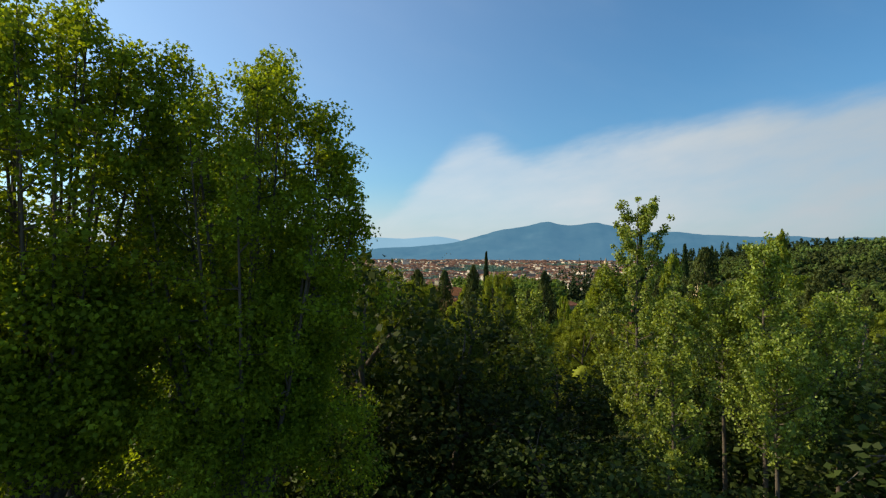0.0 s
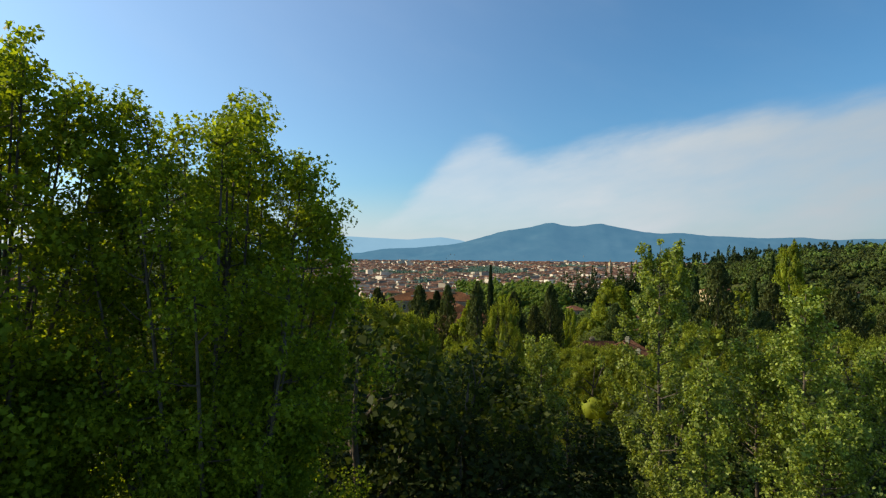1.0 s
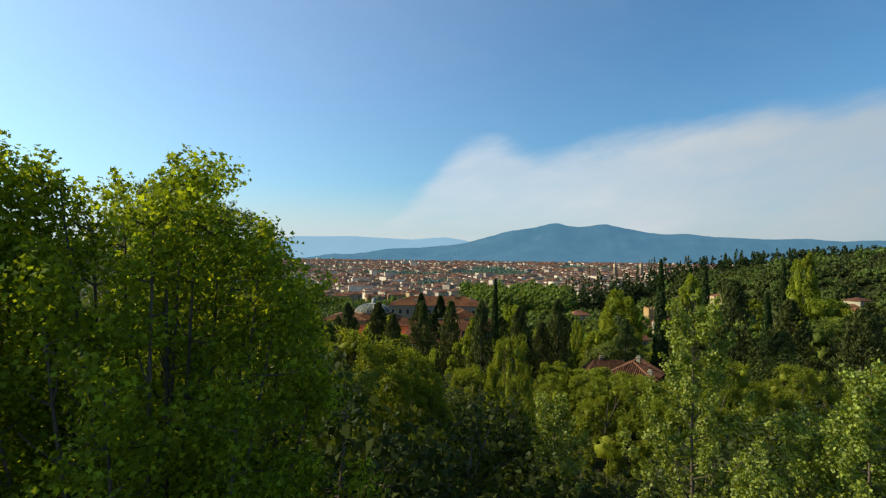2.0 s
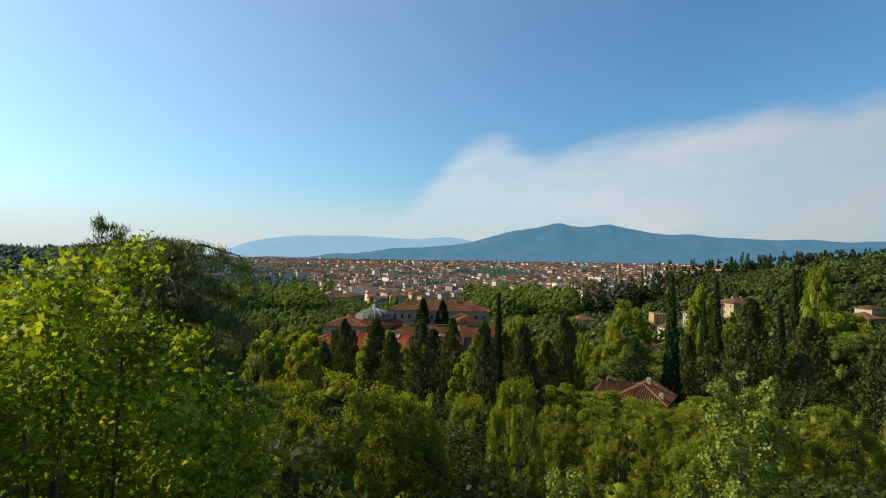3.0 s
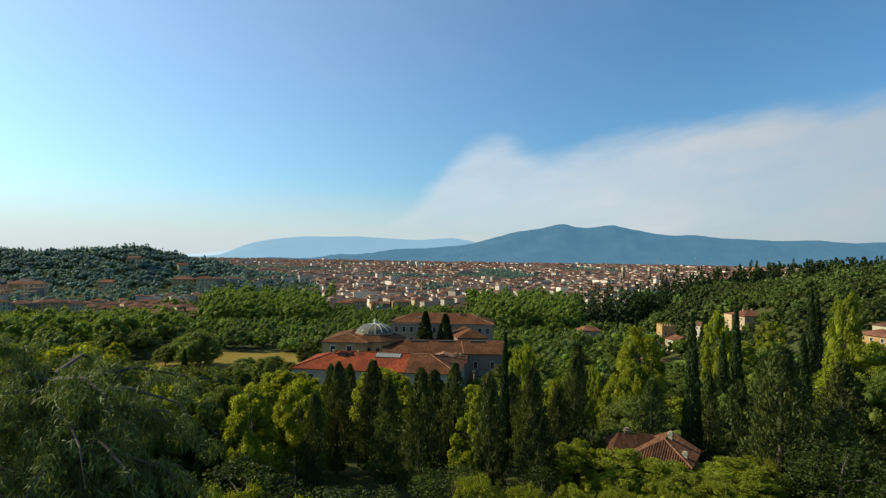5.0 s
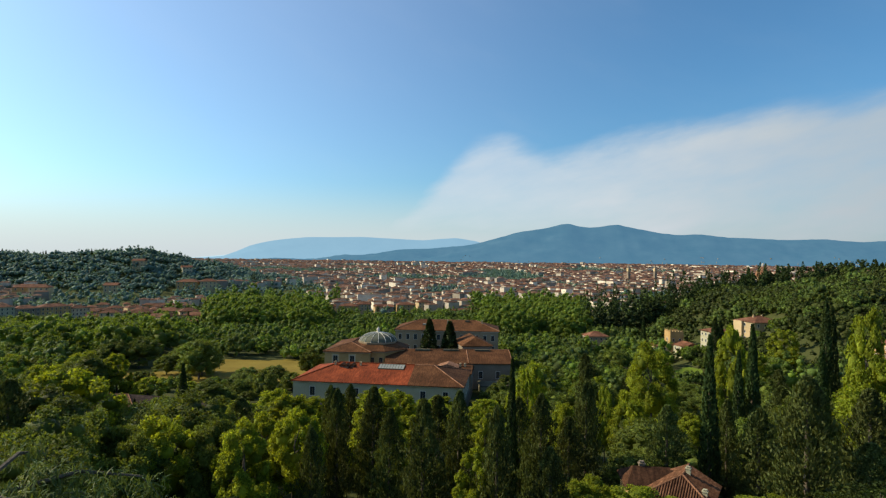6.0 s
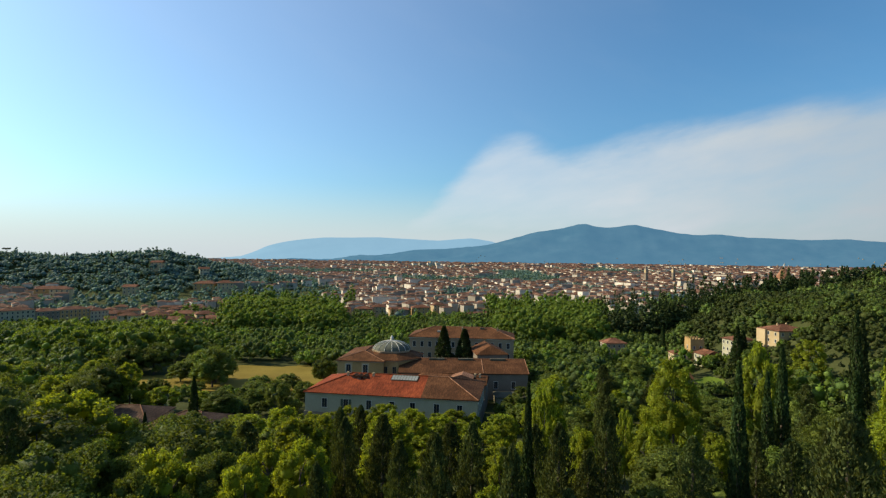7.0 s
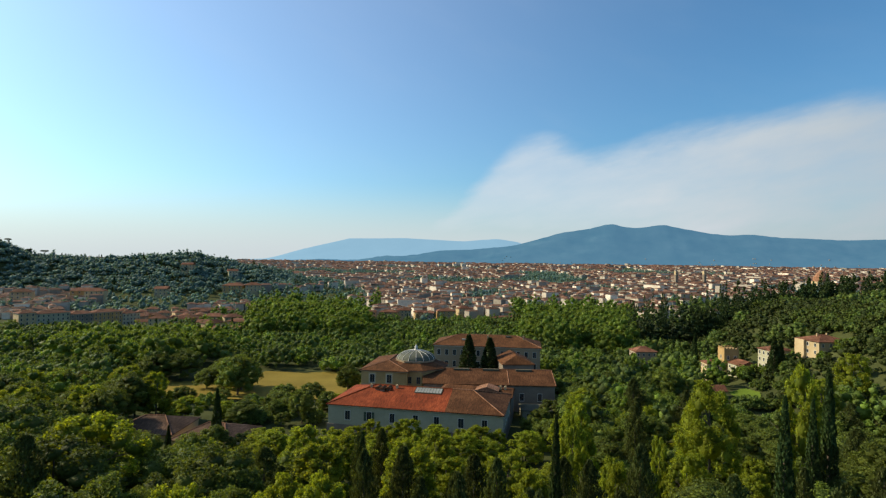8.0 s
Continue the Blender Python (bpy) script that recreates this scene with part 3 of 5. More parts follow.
def plane_tree(h, r, low, leaders, count, label, thin=0.0, skirt=11, leaf=0.165, slope=0.0):
    """A plane tree: a forked trunk, upright leaders that fan out, and leafy sprays at the ends of their side branches.
    thin: how open the crown is half way up; slope: how steeply its top falls on the free side."""
    bm = bmesh.new()
    fork = 0.26 * h
    tube(bm, [(0, 0, -0.6), (0.1, 0.05, 0.5 * fork), (0, 0, fork + 0.4)], [0.40, 0.32, 0.26], 9)
    clusters, leads = [], []
    for i in range(leaders):
        d = r * 0.86 * math.sqrt((i + 0.35) / leaders)
        a = i * 2.39996 + 0.35 * rng.normal()
        z1 = h - 0.25 - 0.26 * h * (d / r) ** (2.3 if not slope else 3.4) - 1.7 * rng.random() ** 1.5 - slope * max(0.0, d * math.cos(a) - 0.2)
        z0 = fork * (0.82 + 0.5 * rng.random())
        p0, p2 = np.array([0, 0, z0]), np.array([d * math.cos(a), d * math.sin(a), z1])
        p1 = np.array([0.62 * p2[0], 0.62 * p2[1], 0.55 * z0 + 0.45 * z1]) + rng.normal(size=3) * 0.25

        def along(s):
            return (1 - s) ** 2 * p0 + 2 * s * (1 - s) * p1 + s * s * p2

        one = bmesh.new()
        marks = np.linspace(0, 1, 7)
        tube(one, [along(s) for s in marks], [0.12 * (1 - 0.9 * s) + 0.010 for s in marks], 6)
        for s in np.linspace(0.24, 1.0, 11):
            q = along(s)
            out = unit(np.array([math.cos(a), math.sin(a), 0.2]))
            for _ in range(2):
                way = unit(0.55 * out + rng.normal(size=3) * [1, 1, 0.5] + [0, 0, 0.35])
                e = q + way * (0.45 + 1.15 * (1 - s) + 0.5 * rng.random())
                tube(one, [q, 0.5 * (q + e) + [0, 0, -0.06], e], [0.035, 0.022, 0.008], 4)
                if 0.66 < e[2] / h < 0.85 and rng.random() < thin:
                    continue
                clusters.append((*e, (0.50 + 0.55 * rng.random()) * (1.18 - 0.34 * s)))
        for k in range(5):      # the spray that ends the leader
            clusters.append((*(p2 + rng.normal(size=3) * 0.2 + [0, 0, 0.30 * k - 0.5]), 0.66 - 0.11 * k))
        leads.append(one)
    for _ in range(int(skirt * r)):      # the skirt of the crown
        a, d = rng.random() * 6.28, r * (0.70 + 0.36 * rng.random())
        clusters.append((d * math.cos(a), d * math.sin(a), low + (0.66 * h - low) * rng.random(), 0.55 + 0.5 * rng.random()))
    crown = leaves("crown", lobed_leaf(tufts(clusters, count, leaf, 1.0, 0.4, 0.9, 0.1, 0.9, 0.5)), 6)
    t = grown("plane_tree", bm, crown, "plane_leaf", label, "tree", "plane trees")
    for one in leads:
        part("branch", one, M["bark"], t, smooth=True)
    return t


def stand(t, x, y, turn=0.0):
    t.matrix_basis = Matrix.Translation((x, y, at_ground(x, y))) @ Matrix.Rotation(turn, 4, "Z")


stand(plane_tree(24.5, 4.9, 5, 28, 135000, "tall plane tree with dense bright green leaves and bare twigs inside", 0.15, 9, 0.13, 0.6), -7.4, 22.2)
stand(plane_tree(25.9, 5.3, 5, 34, 100000, "tall leafy plane tree with an open middle, close beside its neighbour", 0.62, 8), -14.0, 20.6, 1.0)
# out of view; added west of the other two to cast shade on them
stand(plane_tree(22.0, 6.4, 3, 24, 12000, "unseen plane tree added beside the row to shade it", 0.1), -27.5, 18.6, 2.0)


def poplar(x, y, top, r, count, low=0.16):
    """A young poplar: one leader, slender side shoots that sweep up, loose clusters of small leaves."""
    h = top - at_ground(x, y)
    bm = bmesh.new()
    tube(bm, [(0, 0, -0.6), (0.08, 0.02, 0.35 * h), (-0.05, 0.05, 0.7 * h), (0, 0, 0.985 * h)], [0.17, 0.12, 0.06, 0.01], 7)
    shoots, clusters = [], []
    n = int(20 + 12 * r)
    for i in range(n):
        s = low + (0.96 - low) * (i + 0.6 * rng.random()) / n
        a = i * 2.39996 + 0.4 * rng.normal()
        reach = r * (0.25 + 1.0 * min(1.0, 2.6 * (1 - s)) ** 0.8) * (0.55 + 0.5 * rng.random())
        p0 = np.array([0, 0, s * h])
        way = np.array([math.cos(a), math.sin(a), 0])
        p2 = p0 + way * reach + [0, 0, (0.5 + 0.7 * rng.random()) * reach]
        p1 = p0 + 0.6 * way * reach + [0, 0, 0.12 * reach]
        one = bmesh.new()
        tube(one, [p0, 0.25 * p0 + 0.5 * p1 + 0.25 * p2, p2], [0.035, 0.022, 0.006], 4)
        shoots.append(one)
        for k in np.linspace(0.35, 1.05, 5):
            q = (1 - k) ** 2 * p0 + 2 * k * (1 - k) * p1 + k * k * p2
            clusters.append((*(q + rng.normal(size=3) * 0.10), (0.20 + 0.26 * rng.random()) * (1.15 - 0.35 * k)))
    for s in np.linspace(max(0.3, low), 0.995, 16):
        clusters.append((*(rng.normal(size=2) * 0.10), s * h, 0.44 - 0.24 * s))
    t = grown("poplar", bm, leaves("crown", tufts(clusters, count, 0.135, 0.85, 0.2, 1.0, 0.2, 1.2, 0.55)), "poplar_leaf", "slender young poplar with sparse pale green leaves", "tree", "poplars")
    for one in shoots:
        part("branch", one, M["bark"], t)
    stand(t, x, y)


for x, y, top, r, n, low in ((10.3, 32.7, 40.1, 2.4, 25000, 0.2), (15.4, 29.4, 38.0, 1.5, 10000, 0.5), (5.2, 37.6, 34.5, 1.7, 9000, 0.45), (14.4, 31.4, 35.4, 2.2, 9000, 0.6), (9.7, 26.0, 35.6, 1.1, 8000, 0.4), (14.5, 26.7, 33.3, 2.1, 9000, 0.6), (20.0, 31.0, 35.2, 2.2, 9000, 0.55), (1.6, 38.6, 31.4, 1.5, 6000, 0.5)):
    poplar(x, y, top, r, n, low)

bm, boughs, me = cedar(26.8, 8.2, 105000, 0.42)
t = grown("cedar", bm, me, "cedar_leaf", "large dark cedar with level drooping boughs and a leaning top", "tree")
for one in boughs:
    part("bough", one, M["bark"], t)
stand(t, -16.9, 43.0)

# feathery trees in front of the dark conifers
for x, y, top, w in ((-7.7, 49.3, 36.9, 1.1), (-3.4, 51.6, 35.4, 0.7), (-16, 57.2, 34.6, 0.85), (1.6, 73.2, 29.8, 0.85), (4.2, 53.2, 36.3, 0.42), (14.2, 72.6, 29.2, 1.0), (10.9, 74, 28.7, 0.95), (6.5, 75, 28.2, 0.9), (19, 71, 29.6, 1.0), (22.8, 57.6, 34.0, 0.85), (24.3, 68.3, 30.3, 1.05), (30, 59, 33.2, 0.9), (37, 58, 33.4, 0.9),
                     (31, 66, 30.2, 1.0), (-3.2, 54, 32.5, 0.75), (13.5, 59, 31.5, 0.9), (18, 54, 31.8, 0.8), (-22, 60, 31.5, 0.9), (9, 63, 30, 0.8), (44, 62, 32.5, 1.0)):
    grow("willow", x, y, top, w)
# trees under and between the planes and poplars, shade put into their leaves
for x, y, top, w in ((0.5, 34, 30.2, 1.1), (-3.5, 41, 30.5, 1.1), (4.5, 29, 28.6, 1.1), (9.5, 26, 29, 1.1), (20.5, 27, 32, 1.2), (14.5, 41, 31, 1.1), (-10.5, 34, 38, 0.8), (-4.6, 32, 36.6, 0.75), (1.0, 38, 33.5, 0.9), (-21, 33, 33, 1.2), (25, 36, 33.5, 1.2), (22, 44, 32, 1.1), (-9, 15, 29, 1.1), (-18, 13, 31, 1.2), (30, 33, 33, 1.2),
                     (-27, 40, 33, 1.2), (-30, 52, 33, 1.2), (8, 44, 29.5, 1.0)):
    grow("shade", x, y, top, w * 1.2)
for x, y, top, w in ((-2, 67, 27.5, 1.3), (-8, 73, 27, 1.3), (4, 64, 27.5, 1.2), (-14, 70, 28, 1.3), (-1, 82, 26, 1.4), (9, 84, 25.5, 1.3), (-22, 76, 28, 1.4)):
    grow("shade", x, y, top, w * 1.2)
for x, y, top, w in ((17, 80, 24.6, 1.4), (23, 84, 24.6, 1.4), (29, 85, 24.2, 1.4), (34, 89, 23.9, 1.3), (19, 88, 24.2, 1.3), (13, 94, 25.2, 1.2), (38, 94, 25, 1.2), (27, 88, 24.8, 1.9), (31.5, 88, 24.4, 1.9), (24, 91, 24.4, 1.8), (34.5, 92, 24.4, 1.8), (20.5, 93, 24.6, 1.6), (26, 77, 25.5, 1.1), (36, 78, 26.5, 0.8), (16, 96, 24.8, 0.9)):
    grow("willow" if rng.random() < 0.55 else "bright", x, y, top, w * 1.25)
# dark conifers beyond them
for x, y, top, w in ((-27, 90, 34, 0.85), (-19.6, 106, 34.4, 0.75), (-24, 100, 33, 0.85), (-14.5, 108, 34.2, 0.8), (-6, 97, 34.6, 0.95), (-1.5, 103, 35, 0.85), (2.5, 100, 33, 0.8), (10.6, 108, 33, 0.85), (18, 112, 34.5, 0.7), (-33, 94, 33, 0.95), (-40, 88, 33, 0.95), (-11, 101, 33, 0.8), (14, 104, 31, 0.8), (-30, 104, 31.5, 0.9), (-46, 96, 32, 1.0), (1, 94, 31, 0.9), (-20, 94, 32, 0.85), (8, 116, 31, 0.85),
                     (49, 95, 31, 1.2), (66, 92, 32, 1.2)):
    if x < -22 or x == 1:
        grow("broad" if x < -30 else "bright", x, y, top - 2.2, 0.9 * w)
        continue
    grow("conifer", x, y, top - (0.1 + 1.2 * rng.random() if 84 < y < 118 and x < 20 else 0), w * (0.8 + 0.45 * rng.random()))
for x, y, top, w in ((36.5, 111.6, 41.5, 0.72), (56.8, 140.3, 40.1, 0.75), (53.5, 139, 35, 0.75), (75, 148, 34, 1.0), (82, 150, 38, 0.9), (-84, 184, 20.5, 1.2), (-20.5, 298, 22.4, 2.5), (-10.5, 297, 21.4, 2.7)):
    grow("cypress", x, y, top, w)
for x, y, top, w in ((42.7, 159.8, 31.2, 0.75), (84, 140, 32, 1.1), (92, 150, 31, 1.0)):
    grow("bright", x, y, top, w)

# trees that stand out in the wood: x, y, height of the top, radius of the crown
ROUND_WEST = [(-157.5, 196, 16.9, 8), (-134, 183, 15, 6), (-114, 178, 13, 6.5), (-80, 144, 20.6, 4.3), (-64.7, 139, 22.6, 4.9), (-56.4, 119, 27.1, 7.2), (-47.3, 101, 29.2, 5.3), (-37, 126, 24.9, 5.3), (-94, 220, 7, 7), (-74, 224, 10.5, 5),
              (-126, 281, 10.8, 7.5), (-75.4, 284, 8.2, 6), (-50, 94.5, 31.5, 6.8), (-129, 176, 13.5, 8), (-82, 123, 27.5, 6), (-38, 71, 32.5, 3.8), (-36, 97, 29.6, 4.1), (-177, 246, 8.8, 6.5)]
ROUND_EAST = [(21, 192, 14.3, 6), (45.5, 242, 12.4, 7), (42, 283, 9.9, 8), (68, 291, 10.6, 7), (75.8, 221, 10, 7), (54, 237, 12.5, 5.4), (53.8, 172, 14.2, 6), (119, 198, 16, 7), (58, 198, 12.8, 7), (70, 122, 30, 5), (88, 118, 30, 6), (98, 135, 29, 6), (108, 160, 27, 6)]
BRIGHT_WEST = [(-168, 259, 8.8, 7), (-186, 244, 9.9, 6.4), (-67, 178, 11, 7), (-46, 184, 10, 5.5), (-36, 177, 12, 4.4), (-29.7, 190, 12.4, 5.5), (-21, 188, 11.5, 5), (-8.6, 191, 10.8, 6), (4, 186, 11.6, 5.5), (-18, 130, 26.8, 5), (3.4, 119, 26, 2.7),
               (-38, 92, 31.8, 5), (-59, 167, 14.5, 7), (2, 98, 31, 2.2)]
BRIGHT_EAST = [(14.6, 196, 13, 5), (11.9, 140.7, 29.2, 3.0), (14.8, 152.9, 28, 4.5), (27, 138.2, 26.5, 2.2), (61.8, 159, 35.6, 5.5), (24.8, 235, 12.6, 7), (30.8, 134.4, 25.1, 3.9), (17.6, 128, 25.7, 2.9), (53.6, 175, 12.9, 3.3), (55.7, 168, 14, 3.1), (106, 240, 18, 8), (20.5, 216, 14.8, 5.5), (16, 118, 28.2, 2.1), 
               (43, 214, 12.9, 4), (80.6, 142.6, 41.2, 5.0), (128, 262, 24, 7)]
DARK = [(82, 177, 20, 5), (65, 346, 8.6, 5), (30.5, 175, 24.2, 3.6), (41.2, 116.4, 30.6, 2.6), (30.3, 112, 30.6, 3.6), (3.3, 91, 35.3, 2.6), (-26, 127.6, 28.7, 2.5), (-23.5, 133, 27.7, 2.6), (-15.8, 112, 30.1, 2.3), (-5, 113, 30.9, 3.8), (38, 210, 17, 4), (43, 110, 31.3, 3.9), (42.5, 97, 38.6, 4.8), (53.8, 120, 30, 3.7), (63, 104, 28, 4), (42.5, 236, 17.5, 5),
        (9.5, 90, 31, 3), (70, 108, 33, 4.5), (78, 118, 34, 4.5)]
COLUMNS = [(6.5, 111.5, 37.6, 1.4), (116, 214, 41, 3.2), (121, 219, 38, 3), (123.6, 316, 23.5, 4.3), (127.5, 319, 21.5, 3.6), (100, 172, 33, 2.2), (107, 380, 16, 3)]
for rows, key in ((ROUND_WEST, "broad"), (ROUND_EAST, "broad"), (BRIGHT_WEST, "bright"), (BRIGHT_EAST, "bright"), (DARK, "conifer"), (COLUMNS, "cypress")):
    nominal = {"broad": 6.4, "bright": 5.7, "conifer": 3.3, "cypress": 1.6}[key]
    for x, y, top, r in rows:
        far = "_far" if y > 112 and key in ("broad", "bright") else ""
        grow(key + far, x, y, top, r / nominal * 15 / max(4, top - at_ground(x, y)))

# low trees in front of the white wing
for k in range(11):
    grow("bright_far", -47 + 5.4 * k + rng.normal(), 191.5 + 4 * rng.random(), 8.0 + 2.2 * rng.random(), 1.25)
# trees against the east end of the wings
for x, y, top, w in ((10, 226, 8, 1.0), (14, 233, 9, 1.0), (7, 217, 7.5, 1.0), (23, 244, 10, 1.1), (25, 256, 10, 1.1), (24, 268, 9, 1.1), (12, 210, 9, 1.1)):
    grow("broad_far", x, y, top, w * 1.2)
# low trees between the farm and the white wing
for k in range(14):
    grow("broad_far" if k % 3 else "bright_far", -102 + 35 * rng.random(), 216 + 32 * rng.random(), 3.6 + 2.2 * rng.random(), 1.5)
# trees about the field
for x, y, top, w in ((-136, 287, 9.5, 1.0), (-128, 290, 9.5, 0.9), (-143, 281, 5, 1.0), (-122, 256, 1.5, 1.4), (-108, 254, 1, 1.5), (-95, 257, 4.5, 1.3), (-84, 260, 5, 1.2), (-76, 290, 5, 1.2), (-160, 260, 6, 1.2), (-150, 250, 5, 1.0), (-178, 292, 8, 1.2), (-168, 300, 9, 1.3), (-135, 250, 4, 1.2)):
    grow("broad_far", x, y, top, w * 1.3)

# the large dark tree that stands before the field
grow("broad_far", -121, 268, 14.5, 1.15, 0, 1.0)

# ---------------------------------------------------------------- the wood
KEEP_OUT = [(-66, 202, 20, 334), (-178, 258, -72, 342), (15, 92, 34, 108), (99, 345, 122, 360), (114, 334, 130, 352), (121, 326, 140, 344), (134, 309, 158, 332), (146, 230, 170, 254), (-124, 184, -80, 212), (92, 288, 112, 320), (62, 350, 88, 386)]


def clear_of(x, y, margin=0.0):
    return all(not (a - margin < x < c + margin and b - margin < y < d + margin) for a, b, c, d in KEEP_OUT)


taken = [(o.matrix_basis.translation.x, o.matrix_basis.translation.y) for o in scene.objects if o.parent is None and o.get("category") == "tree"]


def scatter(x0, y0, x1, y1, gap, spread=0.42, wedge=0.93):
    """Places on a shaken grid inside the wedge that the walk looks over."""
    for j, y in enumerate(np.arange(y0, y1, gap * 0.87)):
        for x in np.arange(x0 + (j % 2) * gap / 2, x1, gap):
            px, py = x + rng.normal() * gap * spread * 0.6, y + rng.normal() * gap * spread * 0.6
            if abs(px) < wedge * py + 22:
                yield px, py


for x, y in scatter(-190, 62, 205, 222, 12.9):
    if y < 89 and -42 < x < 42 or not clear_of(x, y, 2) or any((x - a) ** 2 + (y - b) ** 2 < 44 for a, b in taken):
        continue
    g = at_ground(x, y)
    r = rng.random()
    if -36 < x < 25 and 74 < y < 120:
        key = "conifer" if r < 0.32 else "cypress" if r < 0.38 else "broad" if r < 0.68 else "bright"
    elif x > 25:
        key = "broad" if r < 0.62 else "bright" if r < 0.75 else "cypress" if r < 0.87 else "conifer"
    else:
        v = r + 0.9 * noise.noise(Vector((x * 0.035, y * 0.035, 2.0)))
        key = "broad" if v < 0.58 else "bright" if r < 0.95 else "cypress" if r < 0.975 else "conifer"
    if -72 < x < 6 and y > 140:
        key = "bright" if r < 0.86 else key
    if -36 < x < 6 and 112 < y < 140 and key == "broad":
        key = "bright"
    if x > 36 and y < 112:
        key = "conifer" if r < 0.45 else "shade"
    tall = {"broad": 13.5, "bright": 13.5, "cypress": 16, "conifer": 15, "shade": 10}[key] * (0.62 + 0.66 * rng.random())
    if y < 128:
        tall = min(tall * 1.12, 35 - g)
    if -40 < x < 25 and y < 125:
        tall = min(tall, 28.5 - g)
    if 5 < x < 78 and 108 < y < 185:
        tall *= 0.62
    if -70 < x < 5 and y > 150:
        tall *= 0.62
    elif -60 < x < 8 and y > 122:
        tall = min(tall, 21.5 - g)
    if -128 < x < -58 and 128 < y:
        tall *= 0.55
    if y > 98 and key in ("broad", "bright"):
        key += "_far"
    grow(key, x, y, g + tall, (0.95 + 0.5 * rng.random()) * (1.0 if tall > 11 else 1.3))


def far_trees(name, spots, leaf, label, count, size, shape, lumps=14):
    """Woodland too far off to tell its trees apart by hand: crowns joined into one mesh."""
    parts, solid = [], ([], [])
    for x, y, h, r in spots:
        if shape == "column":
            v = column_leaves(h, r, count, size, 0.02, 0.7, 0.2, 0.5)
        else:
            c, e = lobed(h, r, 0.06 * h, lumps, 0.33, 4)
            near = y < 300      # finer leaves where the walk comes closer
            v = foliage(c, e, int(count * (1.5 if near else 1)), size * (0.80 if near else 1), 0.75)
            tv, tf = clumps([(a, b, z, (0.84 if near else 0.95) * q) for a, b, z, q in c], 1)
            solid[0].append(tv + np.array([x, y, at_ground(x, y)]))
            solid[1].append(tf + len(tv) * (len(solid[1])))
        parts.append(v + np.array([x, y, at_ground(x, y)]))
    if parts:
        if solid[0]:
            me = crown_of(name, np.concatenate(parts), (np.concatenate(solid[0]), np.concatenate(solid[1])))
        else:
            me = leaves(name, np.concatenate(parts))
        put_mesh(name, me, M[leaf], label=label, category="woodland", kind="stuff")


RIDGE = [(85, 484, 23), (125, 482, 34), (184, 480, 43.5), (225, 480, 48.5), (271, 480, 53), (350, 484, 57)]
spots = {"broad": [], "bright": [], "olive": [], "cypress": [], "pine": [], "grove": []}
# groves of tall plane trees: from the near to the far edge, with the bounds of x over y
GROVES = [(480, 660, -0.46, -0.25, 26), (430, 660, 0.02, 0.185, 27), (290, 400, -0.80, -0.50, 21)]


def grove_at(x, y):
    for y0, y1, s0, s1, tall in GROVES:
        if y0 < y < y1 and s0 * y < x < s1 * y:
            return tall
    return 0


for x, y in scatter(-480, 224, 380, 640, 14.0):
    if not clear_of(x, y, 3):
        continue
    r = rng.random()
    tall = grove_at(x, y)
    if tall:
        spots["grove"].append((x, y, tall * (0.78 + 0.34 * rng.random()), 7.5 + 2.5 * rng.random()))
    elif x > 100 and y > 486 or x < -335 and y > 500:
        continue
    elif x > 125 and y > 250:
        if r < 0.22:
            spots["broad"].append((x, y, 7 + 5 * rng.random(), 4.6 + 2 * rng.random()))
        else:
            spots["olive"].append((x, y, 6.5 + 2 * rng.random(), 4.8))
    elif 55 < x < 116 and y < 290:
        spots["bright" if r < 0.12 else "broad"].append((x, y, 4.5 + 2.5 * rng.random(), 4.2))
    elif -155 < x < -58 and y < 262:
        spots["broad"].append((x, y, 3.4 + 1.4 * rng.random(), 4.0))
    elif r < 0.70 + 0.4 * noise.noise(Vector((x * 0.02, y * 0.02, 5.0))):
        spots["broad"].append((x, y, 8 + 8 * rng.random() ** 1.5, 5.5 + 3.5 * rng.random()))
    elif r < 0.93:
        spots["bright"].append((x, y, 8 + 8 * rng.random(), 5.0 + 3 * rng.random()))
    else:
        spots["cypress"].append((x, y, 13 + 4 * rng.random(), 1.9))
for (ax, ay, az), (bx, by, bz) in zip(RIDGE, RIDGE[1:]):      # dark trees along the crest of the slope
    n = int(math.hypot(bx - ax, by - ay) / 1.5)
    for k in range(n):
        s = (k + rng.random()) / n
        x, y = ax + s * (bx - ax) + rng.normal() * 6, ay + s * (by - ay) + rng.normal() * 8
        h = (az + s * (bz - az) - at_ground(x, y)) * (0.74 + 0.36 * rng.random())
        if rng.random() < 0.6:
            spots["cypress"].append((x, y, max(11, h), 2.1 + 1.1 * rng.random()))
        else:
            spots["pine"].append((x, y, max(9, 0.9 * h), 4.0 + 1.8 * rng.random()))
crest = np.random.default_rng(11)
for k in range(120):      # a second, closer belt where the crest is lowest
    s = crest.random()
    x, y = 92 + 150 * s + 4 * crest.normal(), 478 - 12 * crest.random()
    h = (22 + 25 * s ** 0.8 - at_ground(x, y)) * (0.60 + 0.34 * crest.random())
    if k % 3:
        spots["cypress"].append((x, y, max(9, h), 2.6 + 1.2 * crest.random()))
    else:
        spots["pine"].append((x, y, max(9, 0.9 * h), 4.4 + 1.8 * crest.random()))
for x, y in scatter(118, 236, 390, 470, 9.6):
    if clear_of(x, y, 2) and not grove_at(x, y):
        spots["olive"].append((x, y, 5 + 2.5 * rng.random(), 4.6 + 1.2 * rng.random()))
